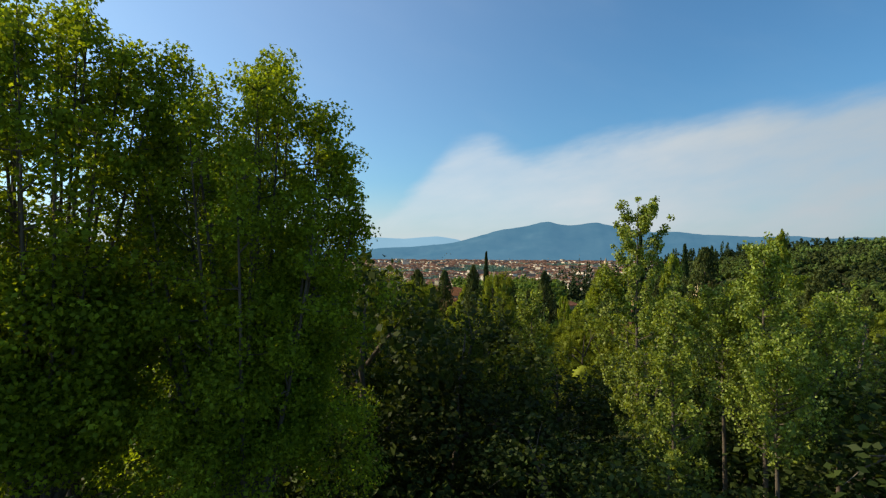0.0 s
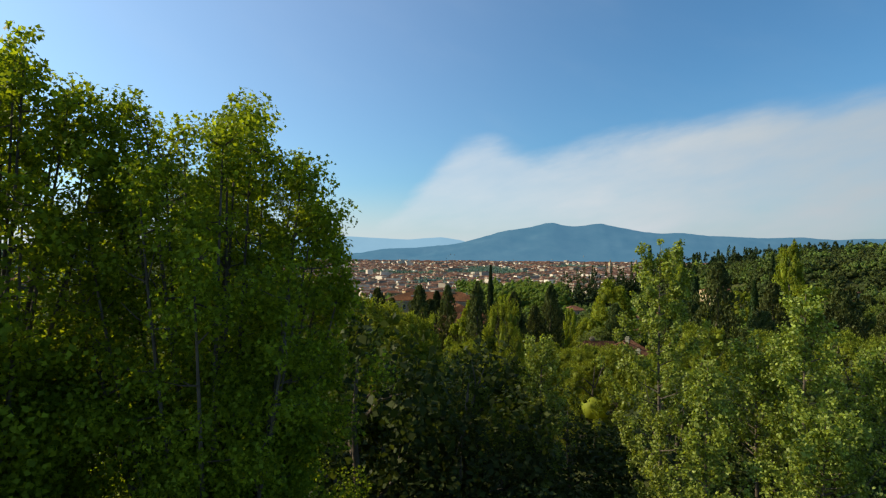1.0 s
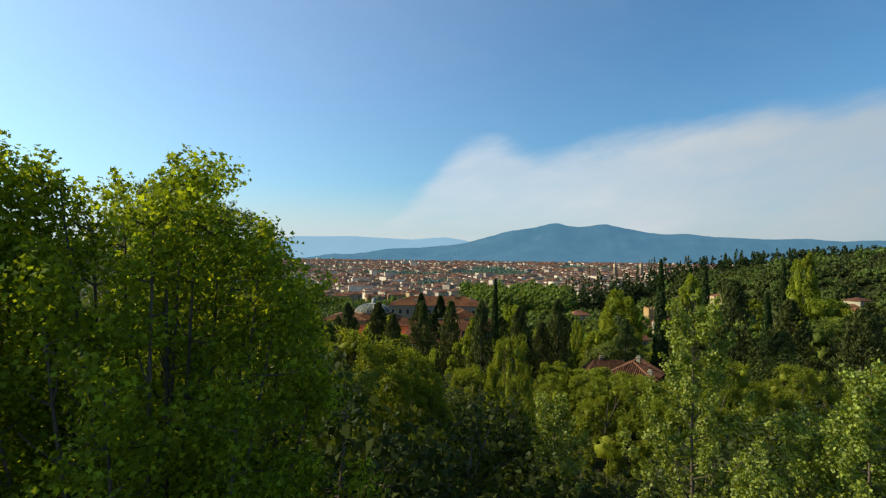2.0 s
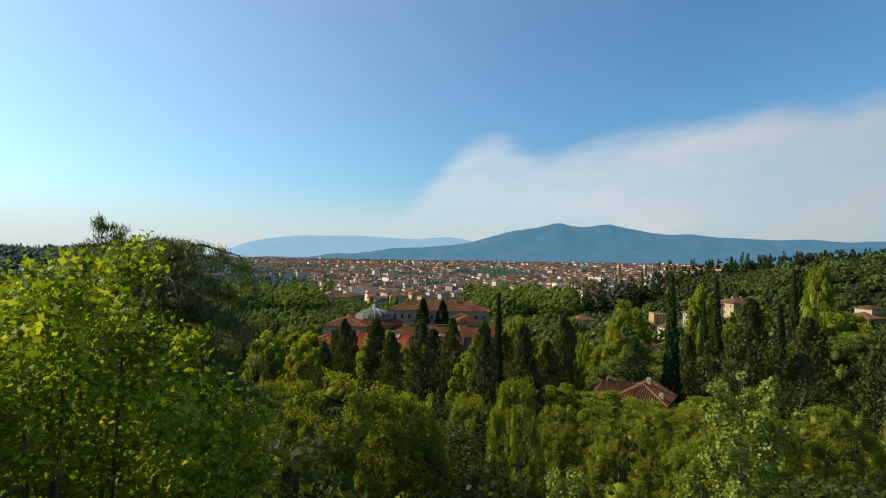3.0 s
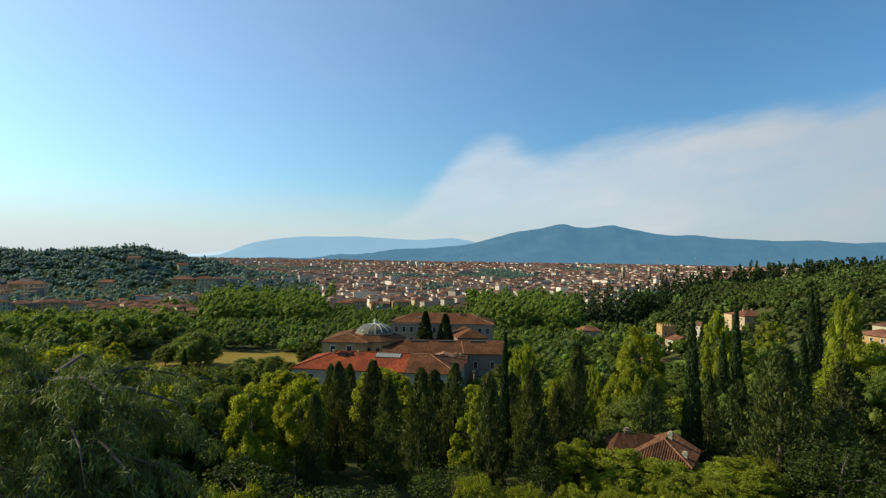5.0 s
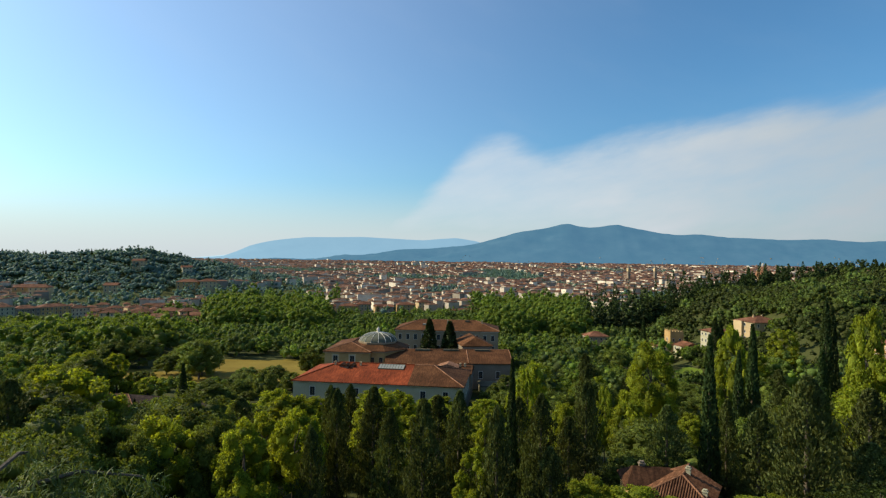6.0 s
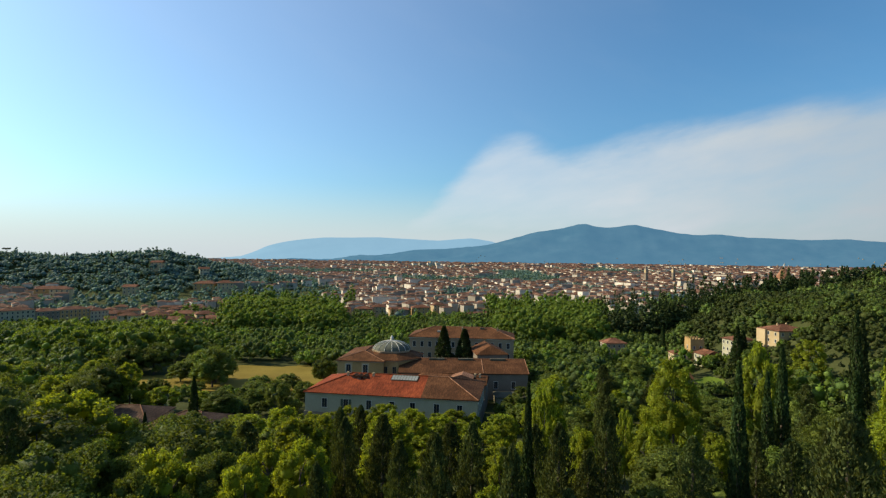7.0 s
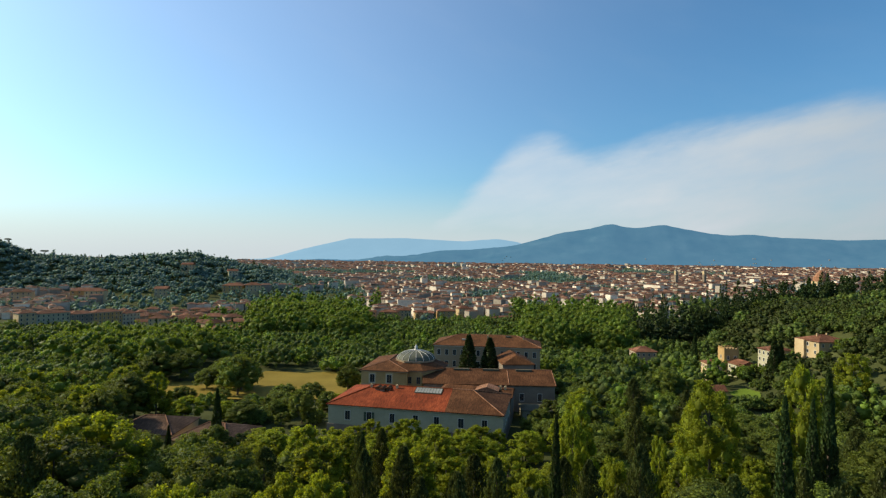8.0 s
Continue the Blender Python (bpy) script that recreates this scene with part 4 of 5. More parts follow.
for k in range(190):      # scrub on the steep bank behind the villa
    x, y = (148 + 36 * rng.random(), 284 + 62 * rng.random()) if k < 45 else (156 + 44 * rng.random(), 306 + 66 * rng.random())
    if clear_of(x, y, 0):
        spots[("broad", "olive")[k % 2]].append((x, y, 4.5 + 3 * rng.random(), 3.4 + 1.4 * rng.random()))
for k in range(30):      # bushes round the lawn
    x, y = (107 + 16 * rng.random(), 268 + 50 * rng.random()) if k < 20 else (88 + 20 * rng.random(), 274 + 10 * rng.random())
    if not (92 < x < 112 and 287 < y < 320):
        spots[("broad", "olive")[k % 2]].append((x, y, 2.6 + 2.4 * rng.random(), 2.4 + 1.2 * rng.random()))
for x0, y0, x1, y1 in KEEP_OUT[3:7] + KEEP_OUT[10:]:      # bushes and low trees round the houses on the slope
    for k in range(9):
        x, y = x0 + (x1 - x0) * rng.random(), y0 - 2.5 - 5 * rng.random()
        spots[("broad", "bright", "olive")[k % 3]].append((x, y, 4.0 + 3 * rng.random(), 2.8 + 1.2 * rng.random()))
far_trees("ridge_pines", spots["pine"], "cypress_leaf", "dark umbrella pines along the crest", 220, 1.0, "dome", 9)
far_trees("woodland_dark", spots["broad"], "wood_leaf", "dense dark green wood below the slope", 270, 1.0, "dome", 15)
far_trees("woodland_bright", spots["bright"], "grove_leaf", "sunlit green trees scattered through the wood", 380, 0.90, "dome", 15)
far_trees("plane_grove", spots["grove"], "grove_leaf", "grove of tall sunlit plane trees beyond the field", 500, 1.0, "dome", 18)
far_trees("olive_grove", spots["olive"], "olive_leaf", "grey-green olive grove on the slope", 100, 0.9, "dome", 5)
far_trees("woodland_cypress", spots["cypress"], "cypress_leaf", "dark cypresses scattered through the wood", 240, 1.3, "column")

# ---------------------------------------------------------------- building materials


def tile_material(name, dark, light, pitch=0.0, each=0.0, island=0.0, patch=None):
    """Weathered clay pantiles: tone from tile to tile, streaks down the slope and lichen stains."""
    def build(N, L):
        fine = noise_of(N, L, 2.6, 3.0, 0.7, space="World")
        broad = noise_of(N, L, 0.16, 5.0, 0.6, space="World")
        col = ramp_of(N, L, fine, [(0.32, dark), (0.66, light)])
        stain = ramp_of(N, L, broad, [(0.42, (0.55, 0.50, 0.48)), (0.62, (1.05, 1.0, 1.0))])
        col = mixed(N, L, 0.8, col, stain, "MULTIPLY")
        rows = noise_of(N, L, 1.0, 2.0, 0.5, stretch=(2.4, 0.5, 0.5))      # runs of darker and paler tiles down the slope
        col = mixed(N, L, 1.0, col, ramp_of(N, L, rows, [(0.35, (0.72, 0.70, 0.68)), (0.65, (1.22, 1.2, 1.18))]), "MULTIPLY")
        for amount, node, out in ((each, "ShaderNodeObjectInfo", "Random"), (island, "ShaderNodeNewGeometry", "Random Per Island")):
            if amount:
                g, hsv, mr = N(node), N("ShaderNodeHueSaturation"), N("ShaderNodeMapRange")
                mr.inputs["To Min"].default_value, mr.inputs["To Max"].default_value = 1 - amount, 1 + amount
                L(g.outputs[out], mr.inputs["Value"])
                L(mr.outputs[0], hsv.inputs["Value"])
                L(col, hsv.inputs["Color"])
                col = hsv.outputs[0]
        return col, fine
    m = material(name, build, 0.9, bump=0.05)
    m.node_tree.nodes["Principled BSDF"].inputs["Specular IOR Level"].default_value = 0.12
    return m


M["red_tiles"] = tile_material("red_tiles", (0.20, 0.043, 0.015), (0.30, 0.070, 0.024))
M["old_tiles"] = tile_material("old_tiles", (0.078, 0.034, 0.014), (0.160, 0.072, 0.030), each=0.12)
M["city_tiles"] = tile_material("city_tiles", (0.115, 0.064, 0.042), (0.235, 0.130, 0.085), island=0.5)
M["house_tiles"] = tile_material("house_tiles", (0.13, 0.060, 0.036), (0.24, 0.115, 0.068), each=0.3)
M["plaster"] = plain("plaster", (0.42, 0.31, 0.17), (0.54, 0.41, 0.24), 0.8, 0.9, each=0.15)
M["white_plaster"] = plain("white_plaster", (0.33, 0.305, 0.20), (0.43, 0.395, 0.275), 0.7, 0.9)
M["ochre"] = plain("ochre", (0.32, 0.20, 0.08), (0.45, 0.30, 0.13), 0.8, 0.9)
M["grey_plaster"] = plain("grey_plaster", (0.17, 0.135, 0.10), (0.25, 0.20, 0.15), 0.8, 0.9)
M["city_wall"] = plain("city_wall", (0.36, 0.30, 0.23), (0.62, 0.55, 0.45), 0.15, 0.9, island=0.6)
M["old_cream"] = plain("old_cream", (0.27, 0.195, 0.12), (0.37, 0.28, 0.18), 0.8, 0.9)
M["stone_trim"] = plain("stone_trim", (0.50, 0.47, 0.40), (0.66, 0.62, 0.54), 2.0, 0.85)
M["glass"] = plain("dark_glass", (0.015, 0.018, 0.02), (0.04, 0.045, 0.05), 0.6, 0.15)
M["shutter"] = plain("shutter", (0.03, 0.05, 0.03), (0.06, 0.08, 0.05), 2.0, 0.6)
M["lead"] = plain("lead", (0.070, 0.066, 0.042), (0.125, 0.118, 0.082), 1.2, 0.9)
M["faded_tiles"] = tile_material("faded_tiles", (0.080, 0.048, 0.030), (0.155, 0.098, 0.064))
M["rib_tiles"] = tile_material("rib_tiles", (0.15, 0.072, 0.040), (0.25, 0.13, 0.075), each=0.2)
# hut and annex roofs: shade of the channels between ribs put into the colour
M["shaded_tiles"] = tile_material("shaded_tiles", (0.034, 0.017, 0.010), (0.085, 0.042, 0.022))
M["dome_glass"] = plain("dome_glass", (0.050, 0.054, 0.034), (0.100, 0.106, 0.070), 0.5, 0.8)
M["pale_glass"] = plain("pale_glass", (0.20, 0.20, 0.17), (0.30, 0.30, 0.26), 1.0, 0.5)
M["pale_tiles"] = tile_material("pale_tiles", (0.25, 0.125, 0.07), (0.38, 0.21, 0.125))

# ---------------------------------------------------------------- parts of buildings


def roof_mesh(x0, y0, x1, y1, z, h, over=0.6, hip0=None, hip1=None, along="x", thick=0.22):
    """A pitched roof with eaves. hip0, hip1: how far the ridge stops short of each end (0: a gable)."""
    bm = bmesh.new()
    x0, y0, x1, y1 = x0 - over, y0 - over, x1 + over, y1 + over
    half = 0.5 * ((y1 - y0) if along == "x" else (x1 - x0))
    hip0 = half if hip0 is None else hip0
    hip1 = half if hip1 is None else hip1
    low = [(x0, y0, z), (x1, y0, z), (x1, y1, z), (x0, y1, z)]
    if along == "x":
        top = [(x0 + hip0, 0.5 * (y0 + y1), z + h), (x1 - hip1, 0.5 * (y0 + y1), z + h)]
        sides = ((0, 1, 5, 4), (2, 3, 4, 5), (3, 0, 4), (1, 2, 5))
    else:
        top = [(0.5 * (x0 + x1), y0 + hip0, z + h), (0.5 * (x0 + x1), y1 - hip1, z + h)]
        sides = ((1, 2, 5, 4), (3, 0, 4, 5), (0, 1, 4), (2, 3, 5))
    v = [bm.verts.new(p) for p in low + top]
    under = [bm.verts.new((p[0], p[1], p[2] - thick)) for p in low]
    for f in sides:
        bm.faces.new([v[i] for i in f])
    for i in range(4):
        bm.faces.new((under[i], under[(i + 1) % 4], v[(i + 1) % 4], v[i]))
    bm.faces.new(under[::-1])
    return bm


def block(x0, y0, z0, x1, y1, z1):
    bm = bmesh.new()
    box(bm, x0, y0, z0, x1, y1, z1)
    return bm


def ridge_caps(parent, points, mat):
    """Rounded tiles laid along ridge and hips."""
    for a, b in points:
        bm = bmesh.new()
        tube(bm, [a, b], [0.17, 0.17], 6)
        part("ridge_cap", bm, mat, parent)


SHARED = {}


def window(parent, x, y, z, w, h, face="front", frame="stone_trim", shutters=False, sill=True):
    """A window set on a wall: surround, dark pane and, where seen, shutters. (x, y, z): the middle of its foot."""
    key = (round(w, 2), round(h, 2), frame, shutters)
    if key not in SHARED:
        t, d = 0.14, 0.09
        bm = bmesh.new()
        box(bm, -w / 2 - t, -d, 0, -w / 2, 0.05, h)
        box(bm, w / 2, -d, 0, w / 2 + t, 0.05, h)
        box(bm, -w / 2 - t, -d, h, w / 2 + t, 0.05, h + t)
        box(bm, -w / 2 - t - 0.05, -d - 0.08, -t, w / 2 + t + 0.05, 0.05, 0)
        surround = bpy.data.meshes.new("surround")
        bm.to_mesh(surround)
        surround.materials.append(M[frame])
        bm = bmesh.new()
        box(bm, -w / 2, -0.03, 0, -0.03, 0.02, h)
        box(bm, 0.03, -0.03, 0, w / 2, 0.02, h)
        pane = bpy.data.meshes.new("pane")
        bm.to_mesh(pane)
        pane.materials.append(M["glass"])
        shut = None
        if shutters:
            bm = bmesh.new()
            box(bm, -w - t, -d - 0.05, 0, -w / 2 - t, -d, h)
            box(bm, w / 2 + t, -d - 0.05, 0, w + t, -d, h)
            shut = bpy.data.meshes.new("shutters")
            bm.to_mesh(shut)
            shut.materials.append(M["shutter"])
        SHARED[key] = surround, pane, shut
    surround, pane, shut = SHARED[key]
    turn = {"front": 0, "right": 90, "back": 180, "left": -90}[face]
    win = new("window", surround)
    win.parent = parent
    win.matrix_basis = pose(x, y, z, 0, 0, turn)
    new("pane", pane).parent = win
    if shut:
        new("shutters", shut).parent = win
    return win


def chimney(parent, x, y, z, h=1.2, mat="plaster"):
    bm = bmesh.new()
    box(bm, x - 0.35, y - 0.3, z - 0.8, x + 0.35, y + 0.3, z + h)
    box(bm, x - 0.45, y - 0.4, z + h, x + 0.45, y + 0.4, z + h + 0.12)
    box(bm, x - 0.3, y - 0.25, z + h + 0.3, x + 0.3, y + 0.25, z + h + 0.4)
    for sx in (-0.25, 0.2):
        box(bm, x + sx, y - 0.2, z + h + 0.12, x + sx + 0.06, y + 0.2, z + h + 0.3)
    part("chimney", bm, M[mat], parent)


# ---------------------------------------------------------------- the old college below the wood
# front wing: its red roof relaid at one end, old brown tiles at the other
wing = thing("front_wing", pose(-60.0, 208.6, 0, 0, 0, -4.2), "long white building with half of its tiled roof relaid in red", "building")
part("wall", block(0.6, 0.6, -4, 57.6, 27.4, 11), M["white_plaster"], wing)
part("plinth", block(0.3, 0.3, -4, 57.9, 27.7, 4.6), M["grey_plaster"], wing, "grey stone base")
part("cornice", block(0.35, 0.35, 10.5, 57.85, 27.65, 10.8), M["stone_trim"], wing)
SPLIT = 39.5


def front_roof(part_of):
    """One end of the hipped roof of the front wing."""
    bm = bmesh.new()
    z, h, t = 11.0, 3.9, 0.25
    rx0, rx1, my = 12.5, 46.5, 14.0
    if part_of == "red":
        pts = [(0, 0, z), (SPLIT, 0, z), (SPLIT, my, z + h), (rx0, my, z + h), (0, 28, z), (SPLIT, 28, z)]
        faces = ((0, 1, 2, 3), (0, 3, 4), (4, 3, 2, 5))
        edge = ((0, 1), (4, 0), (5, 4))
    else:
        pts = [(SPLIT, 0, z), (58.2, 0, z), (58.2, 28, z), (SPLIT, 28, z), (SPLIT, my, z + h), (rx1, my, z + h)]
        faces = ((0, 1, 5, 4), (1, 2, 5), (2, 3, 4, 5))
        edge = ((0, 1), (1, 2), (2, 3))
    v = [bm.verts.new(p) for p in pts]
    for f in faces:
        bm.faces.new([v[i] for i in f])
    for a, b in edge:
        lo = [bm.verts.new((pts[i][0], pts[i][1], z - t)) for i in (a, b)]
        bm.faces.new((lo[0], lo[1], v[b], v[a]))
    return bm


part("red_roof", front_roof("red"), M["red_tiles"], wing, "newly relaid bright red tiles")
part("brown_roof", front_roof("brown"), M["old_tiles"], wing, "weathered brown tiles")
ridge_caps(wing, [((0.2, 0.2, 11.1), (12.5, 14, 15.0)), ((12.5, 14, 15.0), (SPLIT, 14, 15.0))], M["red_tiles"])
ridge_caps(wing, [((SPLIT, 14, 15.0), (46.5, 14, 15.0)), ((46.5, 14, 15.0), (58.0, 0.2, 11.1)), ((46.5, 14, 15.0), (58.0, 27.8, 11.1))], M["pale_tiles"])
for x, w in ((7.3, 1.7), (14.6, 1.6), (22.3, 1.6), (30.0, 1.6), (36.8, 1.6), (44.6, 1.7), (52.0, 1.6)):
    window(wing, x, 0.6, 6.2, w, 2.9, "front", "stone_trim", shutters=(x == 14.6))
for y in (4, 9, 14, 19, 24):
    window(wing, 57.6, y, 6.0, 1.5, 3.0, "right")
    window(wing, 0.6, y, 6.2, 1.5, 2.8, "left")
RISE = 3.9 / 14.0


def in_slope(bm, x0, y0, x1, y1, lift, thick):
    """A flat piece that lies in the front slope of the roof."""
    v = [bm.verts.new((x, y, 11.0 + RISE * y + z)) for z in (lift - thick, lift) for x, y in ((x0, y0), (x1, y0), (x1, y1), (x0, y1))]
    for f in ((0, 3, 2, 1), (4, 5, 6, 7), (0, 1, 5, 4), (1, 2, 6, 5), (2, 3, 7, 6), (3, 0, 4, 7)):
        bm.faces.new([v[i] for i in f])


bm = bmesh.new()
in_slope(bm, 27.2, 10.0, 36.2, 10.25, 0.30, 0.4)
in_slope(bm, 27.2, 13.3, 36.2, 13.55, 0.30, 0.4)
for k in range(10):
    in_slope(bm, 27.15 + k, 10.25, 27.25 + k, 13.3, 0.28, 0.3)
part("skylight_frame", bm, M["lead"], wing)
bm = bmesh.new()
in_slope(bm, 27.2, 10.2, 36.2, 13.35, 0.22, 0.1)
part("skylight", bm, M["pale_glass"], wing, "long pale roof light")
for x, y in ((14.2, 11.0), (16.0, 10.3), (17.8, 11.2)):
    bm = roof_mesh(x - 0.9, y - 0.8, x + 0.9, y + 2.4, 14.6, 0.6, 0.1, 0, 0, "y")
    part("dormer", bm, M["old_tiles"], wing)
    part("dormer_front", block(x - 0.7, y - 0.6, 13.4, x + 0.7, y + 2.2, 14.6), M["grey_plaster"], wing)
for x, y in ((20.5, 12.4), (11.5, 12.0)):
    chimney(wing, x, y, 14.4, 0.9)

# domed hall behind it
hall = thing("domed_hall", pose(-60.6, 253.6, 0, 0, 0, -1.5), "ochre hall with a ribbed grey dome and lantern", "building")
part("wall", block(0, 0, -8, 19, 30, 13.0), M["ochre"], hall)
part("cornice", block(-0.5, -0.5, 12.6, 19.4, 30.5, 13.1), M["old_cream"], hall)
part("band", block(-0.2, -0.2, 7.2, 19.2, 30.2, 7.6), M["old_cream"], hall)
part("roof", roof_mesh(0, 0, 19, 30, 13.2, 2.7, 0.7, 8, 8, "y"), M["old_tiles"], hall)
ridge_caps(hall, [((9.5, 7.6, 15.95), (9.5, 22.4, 15.95)), ((9.5, 7.6, 15.95), (-0.5, -0.5, 13.3)), ((9.5, 7.6, 15.95), (19.5, -0.5, 13.3))], M["pale_tiles"])
for x in (4.6, 11.6):
    window(hall, x, 0, 8.3, 1.9, 3.2, "front")
    part("panel", block(x - 1.6, -0.018, 7.9, x + 1.6, 0, 12.3), M["plaster"], hall, "pale painted surround")
for y in (5, 12, 19, 26):
    window(hall, 0, y, 8.4, 1.6, 3.0, "left")
DOME = Vector((19.6, 14.5, 14.3))


def eight_sided(rings, top=True):
    """A body with eight sides through rings (height, radius) round the axis of the dome."""
    bm = bmesh.new()
    loops = [[bm.verts.new((DOME.x + r * math.cos(math.pi * (k + 0.5) / 4), DOME.y + r * math.sin(math.pi * (k + 0.5) / 4), z)) for k in range(8)] for z, r in rings]
    for lo, hi in zip(loops, loops[1:]):
        for k in range(8):
            bm.faces.new((lo[k], lo[(k + 1) % 8], hi[(k + 1) % 8], hi[k]))
    if top:
        bm.faces.new(loops[-1])
    return bm


part("octagon_wall", eight_sided([(-8, 13.4), (13.2, 13.4)]), M["ochre"], hall, "eight-sided ochre wall under the dome")
part("octagon_cornice", eight_sided([(12.6, 13.5), (12.7, 13.9), (13.25, 13.9)]), M["old_cream"], hall)
part("octagon_roof", eight_sided([(13.2, 14.3), (13.35, 14.3), (15.3, 8.5)]), M["old_tiles"], hall, "ring of old brown tiles round the dome")
for x in (-3.6, 0.0, 3.6):
    window(hall, DOME.x + x, DOME.y - 13.4 * math.cos(math.pi / 8), 8.0, 1.4, 2.6, "front", "old_cream")
part("drum", eight_sided([(14.6, 8.55), (15.7, 8.55), (15.75, 8.8), (16.0, 8.8)]), M["old_cream"], hall)


def dome_point(a, s, r=8.1, h=3.6):
    return DOME + Vector((r * math.cos(s) * math.cos(a), r * math.cos(s) * math.sin(a), 1.6 + h * math.sin(s)))


for k in range(16):
    bm = bmesh.new()
    rows = []
    for j in range(7):
        s = 0.5 * math.pi * j / 6 * 0.93
        rows.append([bm.verts.new(dome_point(2 * math.pi * (k + e) / 16 + 0.2, s)) for e in (0.03, 0.5, 0.97)])
    for lo, hi in zip(rows, rows[1:]):
        for e in range(2):
            bm.faces.new((lo[e], lo[e + 1], hi[e + 1], hi[e]))
    part("dome_panel", bm, M["dome_glass"], hall, smooth=True)
    bm = bmesh.new()
    tube(bm, [dome_point(2 * math.pi * k / 16 + 0.2, 0.5 * math.pi * j / 6 * 0.93, 8.15, 3.65) for j in range(7)], [0.11] * 7, 5)
    part("dome_rib", bm, M["stone_trim"], hall)
bm = bmesh.new()
tube(bm, [DOME + Vector((0, 0, z)) for z in (5.1, 5.4, 6.2, 6.4, 7.6)], [1.0, 0.7, 0.65, 0.8, 0.05], 8)
part("lantern", bm, M["stone_trim"], hall, "small pale lantern on the dome")

# middle wing, low link and small cross roof
mid = thing("middle_wing", pose(-34.8, 249.5, 0, 0, 0, 5.0), "long low range under an old brown tiled roof", "building")
part("wall", block(0.5, 0.5, -8, 51.8, 25, 9.4), M["grey_plaster"], mid)
part("roof", roof_mesh(0.5, 0.5, 51.8, 25, 9.6, 3.6, 0.6, 0.0, 0.0, "x"), M["old_tiles"], mid)
ridge_caps(mid, [((0, 12.7, 13.25), (52.3, 12.7, 13.25)), ((52.2, 0, 9.7), (52.2, 12.7, 13.2)), ((34, 0.1, 9.7), (34, 12.7, 13.2))], M["pale_tiles"])
for x0 in (12.0, 24.0, 37.5):
    part("roof_light", block(x0, 11.0, 12.6, x0 + 6.5, 12.2, 13.45), M["lead"], mid, "long grey roof light")
for x in (4, 11, 18, 25, 32, 39, 46):
    window(mid, x, 0.5, 3.5, 1.5, 2.8)
for y in (5, 12, 19):
    window(mid, 51.8, y, 3.5, 1.5, 2.8, "right")
link = thing("link_building", pose(-27, 236.4, 0, 0, 0, -4.2), "low tiled link between the college wings", "building")
part("wall", block(0, 0.2, -6, 27, 14, 9.0), M["grey_plaster"], link)
part("roof", roof_mesh(0, 0, 27, 14, 9.2, 2.0, 0.4, 3, 0, "x"), M["old_tiles"], link)
part("porch_roof", roof_mesh(14, 1, 22, 7, 11.0, 1.4, 0.3, 0, 0, "y"), M["pale_tiles"], link, "paler small gabled roof")
part("gable_wall", block(14.3, 1.3, 9, 21.7, 7, 11.0), M["plaster"], link)
for x in (22.6, 24.4):
    chimney(link, x, 5.5, 11.0, 0.7)
shed = thing("shed", pose(4, 240.5, 0, 0, 0, 5), "low shed with a grey roof beside the college wing", "building")
part("wall", block(0, 0, -5, 12.5, 9, 3.2), M["white_plaster"], shed)
part("roof", roof_mesh(0, 0, 12.5, 9, 3.3, 1.1, 0.4, 3, 3), M["lead"], shed)
for x in (2.2, 5.2, 8.2, 11.0):
    window(shed, x, 0, 0.4, 1.1, 1.7)
cross = thing("cross_wing", pose(-4, 283, 0, 0, 0, 12), "small gabled wing with brown tiles", "building")
part("wall", block(0, 0, -8, 14, 18, 11.6), M["grey_plaster"], cross)
part("roof", roof_mesh(0, 0, 14, 18, 11.8, 3.4, 0.6, 5, 0, "y"), M["old_tiles"], cross)
for x in (4, 10):
    window(cross, x, 0, 5.5, 1.4, 2.6)

# back block
back = thing("back_block", pose(-39.6, 310.8, 0, 0, 0, -0.8), "two-storey cream college block with a hipped brown roof", "building")
part("wall", block(0.5, 0.5, -10, 53.2, 23, 15.0), M["old_cream"], back)
part("cornice", block(0.2, 0.2, 14.5, 53.5, 23.3, 14.8), M["stone_trim"], back)
part("roof", roof_mesh(0.5, 0.5, 53.2, 23, 15.1, 4.2, 0.7), M["old_tiles"], back)
ridge_caps(back, [((12, 11.7, 19.3), (41.5, 11.7, 19.3)), ((41.5, 11.7, 19.3), (53.8, 0, 15.2)), ((0, 0, 15.2), (12, 11.7, 19.3))], M["pale_tiles"])
for z in (4.6, 10.2):
    for k in range(13):
        window(back, 3.0 + 3.95 * k, 0.5, z, 1.5, 2.7, "front")
    for y in (4, 9, 14, 19):
        window(back, 53.2, y, z, 1.4, 2.6, "right")
        window(back, 0.5, y, z, 1.4, 2.6, "left")
part("skylight", block(14, 5.2, 16.9, 17.4, 6.6, 17.6), M["pale_glass"], back, "pale roof light")
part("skylight", block(36, 9.2, 18.5, 38.5, 10.4, 19.2), M["lead"], back, "pale roof light")
for x in (27, 45):
    chimney(back, x, 8.0, 18.4, 1.0)

